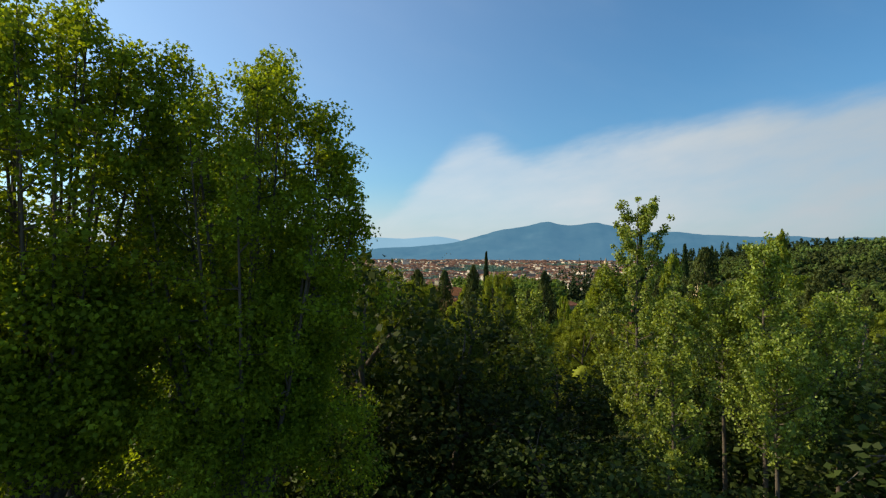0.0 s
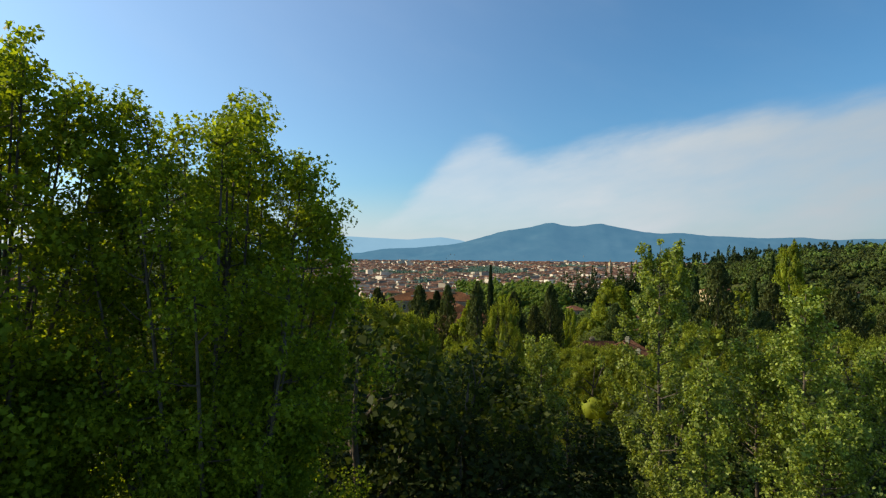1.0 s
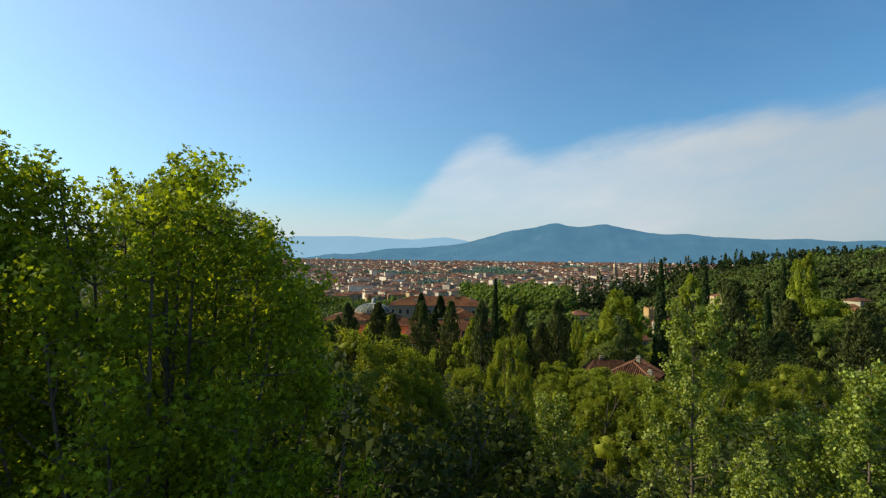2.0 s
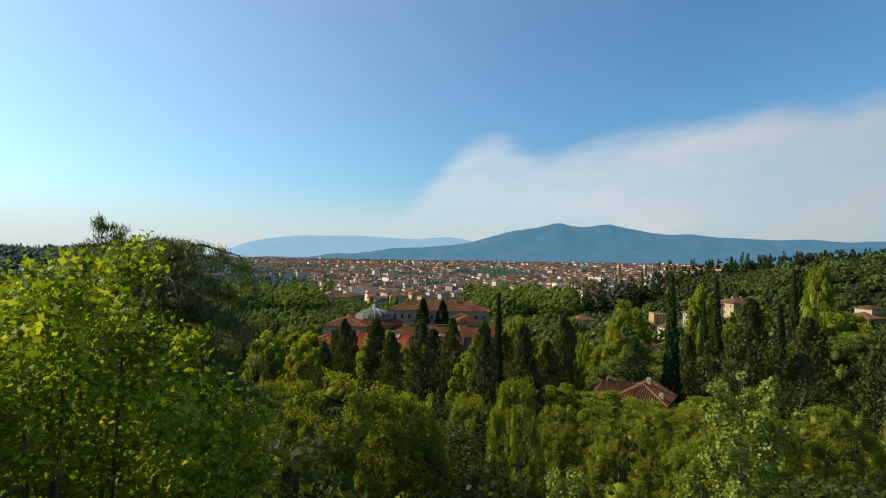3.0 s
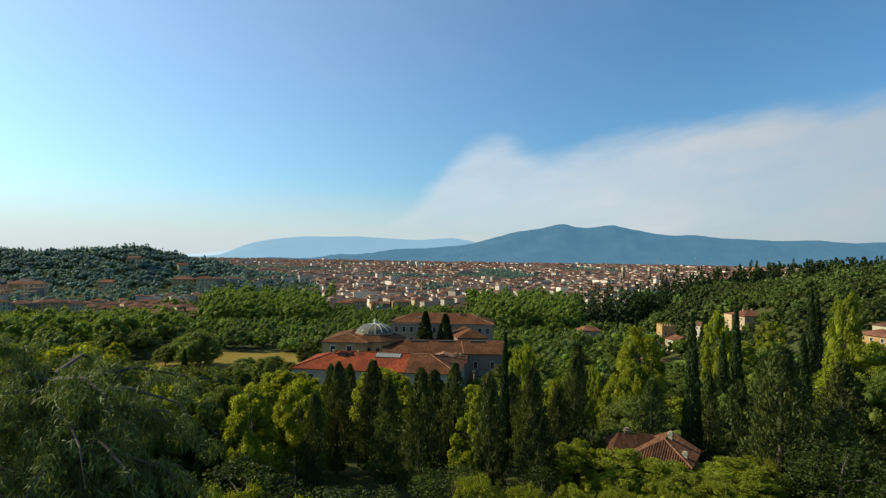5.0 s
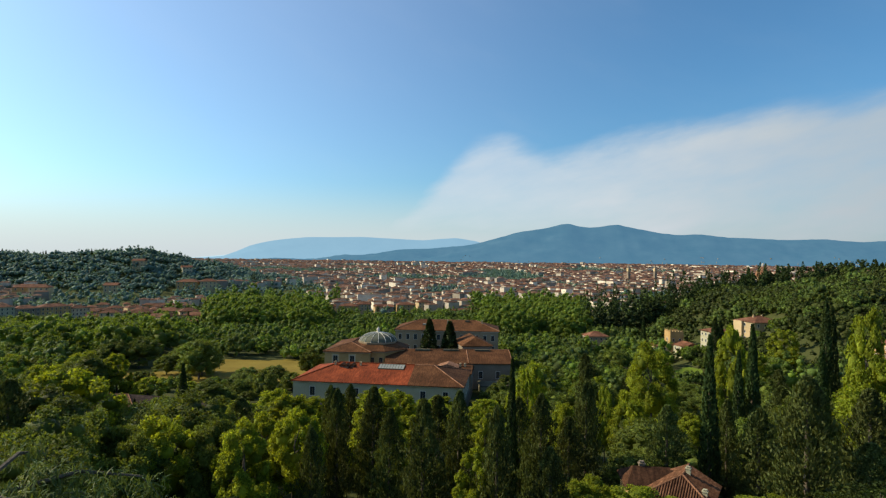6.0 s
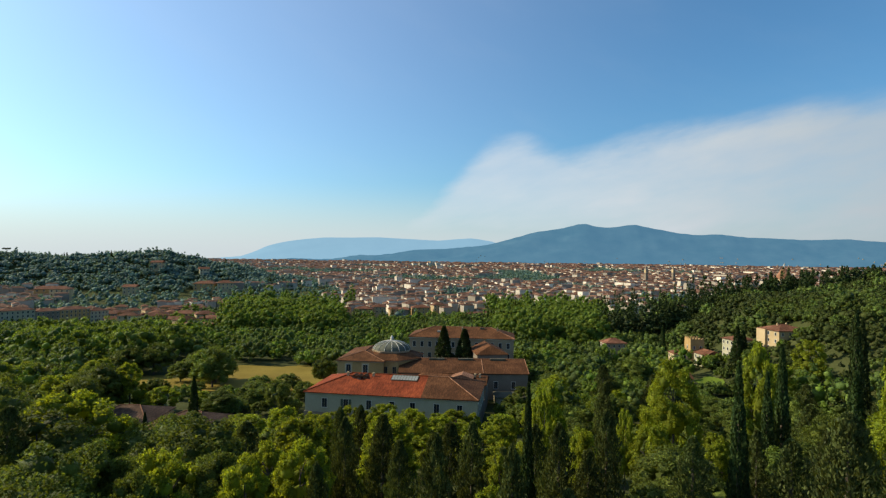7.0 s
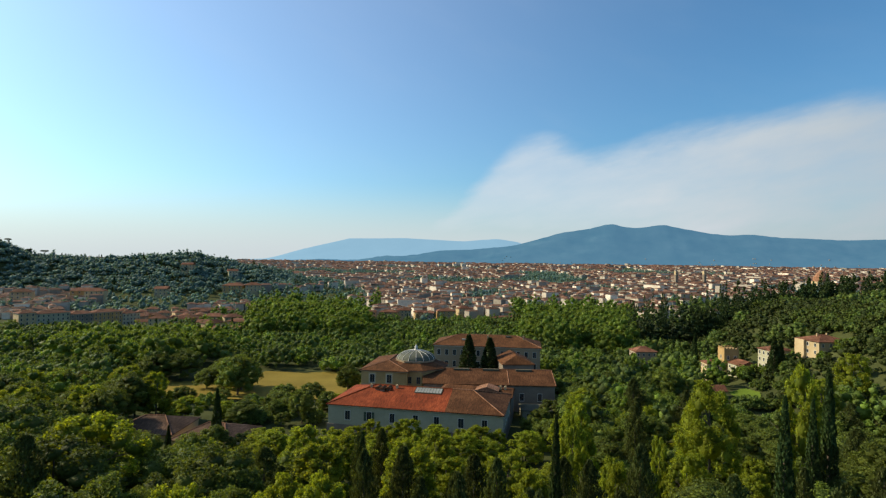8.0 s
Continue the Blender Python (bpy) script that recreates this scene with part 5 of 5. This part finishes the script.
# ---------------------------------------------------------------- hut among the trees, its tiles laid in plain rows
HUT = pose(22.2, 96.6, 5.4, 0, 0, -30) @ Matrix.Diagonal((0.8, 0.8, 0.8, 1))
hut = thing("hut", HUT, "small house under ribbed terracotta tiles among the trees", "house")
HZ, HH = 22.5, 2.6
part("wall", block(0.4, 0.4, 14, 9.6, 9.6, HZ), M["ochre"], hut)
part("roof", roof_mesh(0.4, 0.4, 9.6, 9.6, HZ, HH, 0.5, 4.5, 0.0, "y"), M["shaded_tiles"], hut)
apex0, apex1 = Vector((5.0, 4.4, HZ + HH)), Vector((5.0, 10.1, HZ + HH))
ridge_caps(hut, [(apex0, apex1), ((-0.1, -0.1, HZ + 0.05), apex0), ((10.1, -0.1, HZ + 0.05), apex0)], M["pale_tiles"])


def tile_row(a, b):
    bm = bmesh.new()
    tube(bm, [a, b], [0.11, 0.09], 6)
    part("tile_rib", bm, M["rib_tiles"], hut)


for k in range(26):          # front slope
    x = 0.1 + k * 0.392
    s = min(1.0, min(x + 0.1, 10.1 - x) / 5.1)
    tile_row(Vector((x, -0.1, HZ + 0.06)), Vector((x, -0.1 + 4.5 * s, HZ + 0.06 + HH * s)))
for side in (0, 1):          # the two long slopes
    for k in range(25):
        y = 0.1 + k * 0.4
        s = min(1.0, (y + 0.1) / 4.5)
        x = -0.1 if side == 0 else 10.1
        tile_row(Vector((x, y, HZ + 0.06)), Vector((x + (5.1 if side == 0 else -5.1) * s, y, HZ + 0.06 + HH * s)))
annex = thing("annex", pose(20.6, 98.4, 0.2, 0, 0, -4), "low tiled outbuilding beside the hut", "house")
part("wall", block(0.3, 0.3, 14, 5.8, 6, 22.8), M["ochre"], annex)
part("roof", roof_mesh(0.3, 0.3, 5.8, 6, 23.0, 1.9, 0.4, 1.5, 0), M["shaded_tiles"], annex)
chimney(annex, 2.6, 3.4, 24.6, 0.5, "grey_plaster")
chimney(hut, 5.6, 6.0, HZ + HH, 0.6, "white_plaster")
chimney(hut, 8.6, 2.4, HZ + 0.8, 0.6, "white_plaster")

# ---------------------------------------------------------------- low farm roofs at the edge of the field
for x, y, w, d, turn in ((-123.5, 190, 20, 19, 6), (-101.5, 188, 19, 19, -6)):
    b = thing("farm_building", pose(x, y, 0, 0, 0, turn), "low farm building under a faded brown hipped roof", "building", "farm buildings")
    part("wall", block(0.4, 0.4, -4, w, d, 3.4), M["plaster"], b)
    part("roof", roof_mesh(0.4, 0.4, w, d, 3.6, 3.2, 0.6, 7, 7), M["faded_tiles"], b)
    ridge_caps(b, [((7, 0.5 * d + 0.2, 6.85), (w - 6.6, 0.5 * d + 0.2, 6.85)), ((w - 6.6, 0.5 * d + 0.2, 6.85), (w + 0.5, -0.1, 3.7)), ((7, 0.5 * d + 0.2, 6.85), (0, 0, 3.7))], M["pale_tiles"])
    for k in range(4):
        window(b, 3 + 4.4 * k, 0.4, 0.6, 1.2, 1.6)

# ---------------------------------------------------------------- villas on the eastern slope


def villa(name, m, w, d, z0, z1, rise, wall, label, cols, rows, along="x", floors=3.4, left_cols=3, gable=False):
    v = thing(name, m, label, "house")
    part("wall", block(0, 0, z0, w, d, z1), M[wall], v)
    part("roof", roof_mesh(0, 0, w, d, z1 + 0.15, rise, 0.6, 0 if gable else None, 0 if gable else None, along), M["house_tiles"], v)
    for r in range(rows):
        z = z1 - 2.4 - floors * r
        for c in range(cols):
            window(v, w * (c + 0.5) / cols, 0, z, 1.0, 1.5, "front", "stone_trim")
        for c in range(left_cols):
            window(v, 0, d * (c + 0.5) / left_cols, z, 1.0, 1.5, "left", "stone_trim")
    return v


v = villa("villa", pose(142.0, 313.5, 0, 0, 0, 14), 16, 14, 4, 21.8, 2.6, "plaster", "cream plastered villa with a hipped tiled roof", 4, 3)
chimney(v, 5, 7, 23.8, 0.9)
chimney(v, 10, 7, 23.8, 0.9)
part("side_block", block(-1.2, 8, 4, 0, 14, 21.8), M["plaster"], v)
t = thing("tower_house", pose(112.6, 348.8, 0, 0, 0, 4), "square ochre tower house with a crenellated top", "tower")
part("wall", block(0, 0, -6, 7.6, 8, 11.9), M["ochre"], t)
for k in range(5):
    for face in range(2):
        part("merlon", block(0.1 + 1.6 * k, 0.05 + face * 7.5, 11.9, 1.0 + 1.6 * k, 0.45 + face * 7.5, 12.7), M["ochre"], t)
for k in range(5):
    part("merlon", block(0.05, 0.9 + 1.4 * k, 11.9, 0.45, 1.7 + 1.4 * k, 12.7), M["ochre"], t)
for x in (2.0, 5.6):
    window(t, x, 0, 6.4, 1.0, 1.8)
window(t, 0, 4, 6.4, 1.0, 1.8, "left")
villa("cottage", pose(104.2, 350, 0, 0, 0, 4), 8, 8, -6, 3.6, 1.6, "plaster", "low cottage with a red lean-to roof", 2, 1)
villa("cottage", pose(117.0, 338, 0, 0, 0, 14), 9, 11, -6, 5.0, 2.2, "white_plaster", "white gabled cottage on the slope", 2, 2, "y", gable=True)
villa("villa", pose(127.6, 330, 0, 0, 0, 14), 12, 9, -4, 14.6, 1.8, "white_plaster", "white three-storey villa half hidden by cypresses", 3, 3)
villa("cottage", pose(71.6, 371, 0, 0, 0, 10), 12.5, 10, -14, 5.2, 2.6, "old_cream", "small cream farmhouse amid the wood", 4, 1)
villa("cottage", pose(88.5, 298.5, 0, 0, 0, 10), 8, 6, -8, 0.2, 2.2, "old_cream", "low gabled garden house beside the lawn", 2, 1, gable=True)
v = villa("hill_house", pose(159.0, 239, -4.4, 0, 0, 20), 15, 12, 8, 26.6, 2.2, "ochre", "ochre house on the slope with terraces and white dormer", 3, 2)
part("lower_wall", block(-9, -5, 8, 5, 5, 21.2), M["ochre"], v)
part("lower_roof", roof_mesh(-9, -5, 5, 5, 21.4, 1.8, 0.6), M["house_tiles"], v)
part("dormer", block(-2.2, -2.6, 21.5, -0.6, -1.0, 24.4), M["white_plaster"], v, "white dormer")
part("dormer_roof", block(-2.5, -2.9, 24.4, -0.3, -0.7, 24.6), M["house_tiles"], v)
part("terrace_wall", block(-12, -9, 8, 6, -8.6, 17.5), M["plaster"], v)
for x in (-7, -3.5, 0):
    window(v, x, -5, 17.6, 1.1, 1.6)
part("upper_wall", block(6, 3, 26, 13, 10, 30.2), M["white_plaster"], v, "white upper storey")
part("upper_roof", roof_mesh(6, 3, 13, 10, 30.3, 1.3, 0.4), M["house_tiles"], v)

# ---------------------------------------------------------------- hay field and lawn


def patch(name, outline, mat, label, lift=0.35, cells=34):
    """A mown piece of ground laid over the land."""
    xs = np.array([p[0] for p in outline]); ys = np.array([p[1] for p in outline])
    bm = bmesh.new()
    gx, gy = np.linspace(xs.min(), xs.max(), cells), np.linspace(ys.min(), ys.max(), cells)

    def inside(x, y):
        odd = False
        for (ax, ay), (bx, by) in zip(outline, outline[1:] + outline[:1]):
            if (ay > y) != (by > y) and x < (bx - ax) * (y - ay) / (by - ay) + ax:
                odd = not odd
        return odd

    grid = {}
    for i, x in enumerate(gx):
        for j, y in enumerate(gy):
            if inside(x, y):
                grid[i, j] = bm.verts.new((x, y, at_ground(x, y) + lift))
    for i, j in grid:
        four = [(i, j), (i + 1, j), (i + 1, j + 1), (i, j + 1)]
        if all(f in grid for f in four):
            bm.faces.new([grid[f] for f in four])
    put(name, bm, M[mat], label=label, category="field", kind="structure", smooth=True)


patch("field", [(-182, 286), (-150, 256), (-120, 258), (-78, 262), (-66, 300), (-92, 346), (-140, 338), (-150, 306)], "hay", "mown straw-yellow field among the trees")
patch("lawn", [(98, 287), (107, 288), (113, 304), (111, 319), (102, 314)], "lawn", "bright green lawn in front of the villas")

# ---------------------------------------------------------------- the town
town = np.random.default_rng(5)


def town_house(w, d, h, rise, hipped, wall, cols, rows):
    """One pattern of a plastered town house: walls, tiled roof, chimney, windows."""
    t = thing("town_house", Matrix.Identity(4), "plastered town house with a tiled roof", "house", "town houses")
    part("wall", block(-w / 2, -d / 2, -4, w / 2, d / 2, h), M[wall], t)
    part("roof", roof_mesh(-w / 2, -d / 2, w / 2, d / 2, h + 0.1, rise, 0.7, None if hipped else 0, None if hipped else 0), M["house_tiles"], t)
    chimney(t, w * 0.22, 0.6, h + rise * 0.8, 1.1)
    for r in range(rows):
        for c in range(cols):
            window(t, -w / 2 + w * (c + 0.5) / cols, -d / 2, h - 2.6 - 3.6 * r, 1.2, 1.8)
    PATTERNS.append(t)
    return t


HOUSES = [town_house(13, 10, 9, 2.4, False, "plaster", 3, 2), town_house(17, 11, 12, 2.8, True, "plaster", 4, 2), town_house(11, 9, 8, 2.2, False, "white_plaster", 3, 2),
          town_house(22, 12, 11, 2.8, True, "ochre", 4, 2), town_house(14, 12, 10, 2.6, True, "grey_plaster", 3, 2)]
standing = []


def house_at(x, y, turn, which, k=1.0):
    copy_thing(HOUSES[which], pose(x, y, at_ground(x, y), 0, 0, turn) @ Matrix.Diagonal((k, k, k, 1)))
    standing.append((x, y, 14 * k))


def palazzo(x, y, turn, w, d, h, wall, floors, label):
    """A tall plastered block of flats of the western street."""
    g = at_ground(x, y)
    p = thing("palazzo", pose(x, y, g, 0, 0, turn), label, "building", "street blocks")
    part("wall", block(0, 0, -4, w, d, h), M[wall], p)
    part("roof", roof_mesh(0, 0, w, d, h + 0.1, 2.6, 0.8), M["house_tiles"], p)
    part("cornice", block(-0.3, -0.3, h - 0.5, w + 0.3, d + 0.3, h - 0.1), M["stone_trim"], p)
    n = int(w / 3.4)
    for r in range(floors):
        for c in range(n):
            window(p, w * (c + 0.5) / n, 0, h - 3.0 - 3.6 * r, 1.3, 2.0, "front", "stone_trim")
    for k in range(2):
        chimney(p, w * (0.3 + 0.4 * k), d * 0.5, h + 2.2, 1.0)
    standing.append((x + 0.5 * w, y, w * 0.7))


# the tall street front that runs away to the west
way = math.degrees(math.atan2(80, 45))
px, py = -431.0, 474.0
for w, h, wall, floors in ((13, 19.5, "plaster", 4), (27, 18.5, "white_plaster", 4), (20, 17, "grey_plaster", 4), (26, 17.5, "ochre", 3), (17, 15, "white_plaster", 3)):
    palazzo(px, py, way, w, 14, h, wall, floors, "tall plastered street block with rows of windows")
    px += (w + 0.2) * math.cos(radians(way))
    py += (w + 0.2) * math.sin(radians(way))

WEST_HOUSES = [(-262, 500, 20, 0), (-250, 515, -20, 2), (-275, 520, 60, 1), (-240, 530, 30, 0), (-262, 548, -10, 3), (-225, 545, 70, 2), (-345, 545, 15, 1), (-325, 560, 20, 3), (-300, 550, 10, 0), (-365, 548, 30, 2), (-310, 585, 5, 3), (-285, 575, 40, 1), (-345, 590, 10, 4)]
TOWN_EDGE = [(-170, 690, 15, 0), (-150, 702, 70, 2), (-130, 695, 10, 1), (-112, 705, 40, 0), (-98, 690, 5, 4), (-80, 700, 15, 3), (-145, 680, 0, 3), (-60, 715, 30, 1)]
HILL_VILLAS = [(-470, 930, 10, 3), (-440, 940, 25, 1), (-612, 790, 20, 1), (-640, 800, 30, 3), (-690, 745, 30, 1), (-730, 700, 40, 3), (-560, 870, 10, 0), (-700, 650, 35, 3), (-650, 660, 30, 1), (-590, 990, 10, 0), (-520, 1020, 40, 2)]
for rows, k in ((WEST_HOUSES, 1.05), (TOWN_EDGE, 1.0), (HILL_VILLAS, 1.5)):
    for x, y, turn, which in rows:
        house_at(x, y, turn, which, k)

# long low white range with a row of openings
w = thing("orangery", pose(-30, 636, at_ground(-10, 650), 0, 0, 36), "long low pale building with a row of dark openings", "building")
part("wall", block(0, 0, -4, 52, 10, 8), M["white_plaster"], w)
part("roof", roof_mesh(0, 0, 52, 10, 8.1, 1.6, 0.5), M["house_tiles"], w)
for k in range(11):
    window(w, 3 + 4.6 * k, 0, 2.4, 1.6, 2.6)
standing.append((-5, 655, 40))

# landmarks


def campanile(x, y, top, side, label):
    g = at_ground(x, y)
    h = top - g
    c = thing("bell_tower", pose(x, y, g, 0, 0, 20), label, "tower", "bell towers")
    part("shaft", block(-side, -side, -4, side, side, h * 0.66), M["grey_plaster"], c)
    part("belfry", block(-side * 1.1, -side * 1.1, h * 0.66, side * 1.1, side * 1.1, h * 0.82), M["plaster"], c)
    bm = bmesh.new()
    tube(bm, [(0, 0, h * 0.82), (0, 0, h * 0.86), (0, 0, h)], [side * 1.2, side * 0.9, 0.15], 8)
    part("spire", bm, M["grey_plaster"], c)
    for s in (-0.5, 0.5):
        window(c, s * side, -side * 1.1, h * 0.69, side * 0.5, h * 0.09)


campanile(411, 1527, 37.5, 3.4, "slender brown bell tower with a pointed top")
campanile(500, 1590, 38, 3.4, "slim dark bell tower in the old town")
d = thing("church", pose(724, 1467, at_ground(724, 1467)), "church with a large red tiled dome", "church")
part("drum", block(-15.5, -15.5, -4, 15.5, 15.5, 26), M["plaster"], d)
part("nave", block(-50, -10, -4, -15.5, 14, 20), M["city_wall"], d)
bm = bmesh.new()
tube(bm, [(0, 0, z) for z in (26, 31, 38, 45, 50, 53)], [17, 16.6, 14.4, 9.8, 4.6, 1.8], 16)
part("dome", bm, M["pale_tiles"], d, "red tiled dome", smooth=True)
bm = bmesh.new()
tube(bm, [(0, 0, 53.5), (0, 0, 58), (0, 0, 62)], [2.4, 2.2, 0.1], 8)
part("lantern", bm, M["stone_trim"], d)
standing += [(411, 1527, 12), (500, 1590, 12), (724, 1467, 70)]


def fill_town():
    """The roofs of the city out to the foot of the mountains: walls and roofs, each house its own piece."""
    wv, wf, rv, rf = [], [], [], []
    near = []
    y = 600.0
    while y < 4350:
        s = (y / 700) ** 0.55
        x = -1.05 * y - 40
        while x < 0.95 * y + 40:
            x += (11 + 9 * town.random()) * s
            px, py = x + town.normal() * 3 * s, y + town.normal() * 6 * s
            if py < 4350 and not any((px - a) ** 2 + (py - b) ** 2 < r * r for a, b, r in standing):
                g = float(height(px, py))
                edge = (700 if px > -335 else 545) + 0.22 * max(0, px) + (150 if -330 < px < -180 else 0) + (130 if 0 < px < 130 else 0)
                hill = float(height(px, py)) - (-15 + 13 * float(step(np.array(py), 1500, 4300)))
                green = noise.noise(Vector((px * 0.0042, py * 0.0021, 4.0))) + (0.16 if py < 1000 else 0)
                if py > edge and (hill < 9 and green < 0.17 or px < -335 and py < 800 and hill < 12 and green < 0.45):
                    near.append((py, px, g, s))
        y += (13 + 4 * town.random()) * s
    near.sort()
    for n, (py, px, g, s) in enumerate(near):
        turn = 28 + town.normal() * 9 + (90 if town.random() < 0.35 else 0)
        if n < 130 and abs(px) < 0.75 * py:
            house_at(px, py, turn, int(town.integers(5)), 0.55 + 0.3 * town.random())
            continue
        tall = town.random()
        w, d = (3.8 + 4.2 * town.random()) * s, (3.2 + 2.2 * town.random()) * s
        h = (6 + 7 * town.random()) * min(s, 1.15) * (1.7 if tall > 0.965 else 1.0)
        rise = 1.6 * s if tall <= 0.94 else 0.2
        if tall > 0.975:
            w, h = w * 2.2, h * 0.8
        c, q = math.cos(radians(turn)), math.sin(radians(turn))
        o = len(wv)
        for z in (-5, h):
            for a, b in ((-w, -d), (w, -d), (w, d), (-w, d)):
                wv.append((px + a * c - b * q, py + a * q + b * c, g + z))
        wf += [(o, o + 1, o + 5, o + 4), (o + 1, o + 2, o + 6, o + 5), (o + 2, o + 3, o + 7, o + 6), (o + 3, o, o + 4, o + 7), (o + 4, o + 5, o + 6, o + 7)]
        o = len(rv)
        e = 0.6
        for a, b, z in ((-w - e, -d - e, 0), (w + e, -d - e, 0), (w + e, d + e, 0), (-w - e, d + e, 0), (-w * 0.55, 0, rise), (w * 0.55, 0, rise)):
            rv.append((px + a * c - b * q, py + a * q + b * c, g + h + 0.05 + z))
        rf += [(o, o + 1, o + 5, o + 4), (o + 2, o + 3, o + 4, o + 5), (o + 3, o, o + 4), (o + 1, o + 2, o + 5)]
    for name, v, f, mat, label in (("town_walls", wv, wf, "city_wall", "cream and ochre house walls of the distant city"), ("town_roofs", rv, rf, "city_tiles", "terracotta roofs of the distant city")):
        me = bpy.data.meshes.new(name)
        me.from_pydata(v, [], f)
        put_mesh(name, me, M[mat], label=label, category="city", kind="stuff")


fill_town()

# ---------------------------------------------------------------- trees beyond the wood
# distance haze put into the leaf colour as a paler, bluish tint
M["haze_leaf"] = leaf_material("haze_leaf", (0.105, 0.182, 0.166), (0.168, 0.256, 0.220), 0.18, glow=0.3, clump=0.35)
hill, dark, light, pointed = [], [], [], []
for x, y in scatter(-1450, 500, -380, 1280, 13.5, wedge=1.35):
    up = float(height(x, y)) + 15
    if up > (7 if y > 800 else 11):
        (pointed if town.random() < 0.05 else hill).append((x, y, 4 + 9 * town.random() ** 1.6, 6.5 + 6.5 * town.random()))
pointed = [(x, y, h * 1.5, 2.2) for x, y, h, r in pointed]
far_trees("hill_wood", hill, "haze_leaf", "wooded hillside with villas, blue haze put into its leaf colour", 44, 1.7, "dome", 7)
far_trees("hill_cypresses", pointed, "cypress_leaf", "dark cypresses along the hilltop", 90, 2.2, "column")
for x, y in scatter(-900, 640, 900, 3000, 31):
    n = noise.noise(Vector((x * 0.0042, y * 0.0021, 4.0))) + (0.16 if y < 1000 else 0)
    if n > 0.14 or town.random() < 0.06 or y < 640 + 0.22 * max(0, x) + (150 if -330 < x < -180 else 0) + (130 if 0 < x < 130 else 0):
        if any((x - a) ** 2 + (y - b) ** 2 < (r * 0.8) ** 2 for a, b, r in standing):
            continue
        (light if (-330 < x < -180 and y < 850) or (0 < x < 130 and y < 780) else dark).append((x, y, (11 + 7 * town.random()) * (1.6 if y < 850 and (-330 < x < -180 or 0 < x < 130) else 1), 8 + 3 * town.random()))
# these carry the same painted haze; the nearer eastern trees below do not
far_trees("park_trees", [p for p in dark if p[1] > 980 or p[0] < 60], "haze_leaf", "dark trees between the houses of the city, blue haze put into their leaf colour", 36, 2.3, "dome", 4)
far_trees("suburb_trees", [p for p in dark if p[1] <= 980 and p[0] >= 60], "wood_leaf", "dark green trees at the edge of the town", 60, 2.0, "dome", 5)
far_trees("sunlit_trees", light, "grove_leaf", "tall sunlit plane trees at the edge of the town", 240, 1.3, "dome", 18)

# umbrella pines that stand out on the western crest
for x, y, h, r in ((-852, 958, 15, 7.5), (-874, 948, 13, 5.5), (-905, 935, 16, 6.5), (-948, 900, 15, 6.0)):
    bm = bmesh.new()
    tube(bm, [(0, 0, -1), (0.3, 0, 0.5 * h), (0, 0.2, 0.86 * h)], [0.5, 0.4, 0.25], 7)
    for k in range(6):
        a = k * 1.05
        tube(bm, [(0.2, 0, 0.62 * h), (0.5 * r * math.cos(a), 0.5 * r * math.sin(a), 0.84 * h)], [0.2, 0.06], 5)
    flat = [(r * 0.8 * math.sqrt(town.random()) * math.cos(k), r * 0.8 * math.sqrt(town.random()) * math.sin(k), h * (0.86 + 0.08 * town.random()), 0.26 * r) for k in range(26)]
    t = grown("umbrella_pine", bm, leaves("crown", tufts(flat, 1500, 0.9, 0.6, 0.6, 0.8, 0.1, 0.55)), "cypress_leaf", "dark flat-topped umbrella pine on the hill crest", "tree", "umbrella pines")
    stand(t, x, y)

# white houses and hamlets strewn over the lower flank of the mountain
flank = [v.co.copy() for v in scene.objects["backdrop_mountain"].data.vertices if v.co.y < 4680 and -100 < v.co.x < 3300 and 14 < v.co.z < 84]
bm = bmesh.new()
for k in range(75):
    q = flank[int(town.integers(len(flank)))]
    if noise.noise(Vector((q.x * 0.004, q.z * 0.03, 9.0))) < -0.02:
        continue
    w, h = 1.0 + 2.4 * town.random(), 0.6 + 1.1 * town.random()
    box(bm, q.x - w, q.y - 14, q.z - 6, q.x + w, q.y - 4, q.z + h)
put("hillside_houses", bm, M["old_cream"], label="pale villas and hamlets strewn over the mountain flank", category="houses", kind="stuff")

# the patterns themselves are not part of the place
for t in PATTERNS:
    for o in (*t.children_recursive, t):
        bpy.data.objects.remove(o)
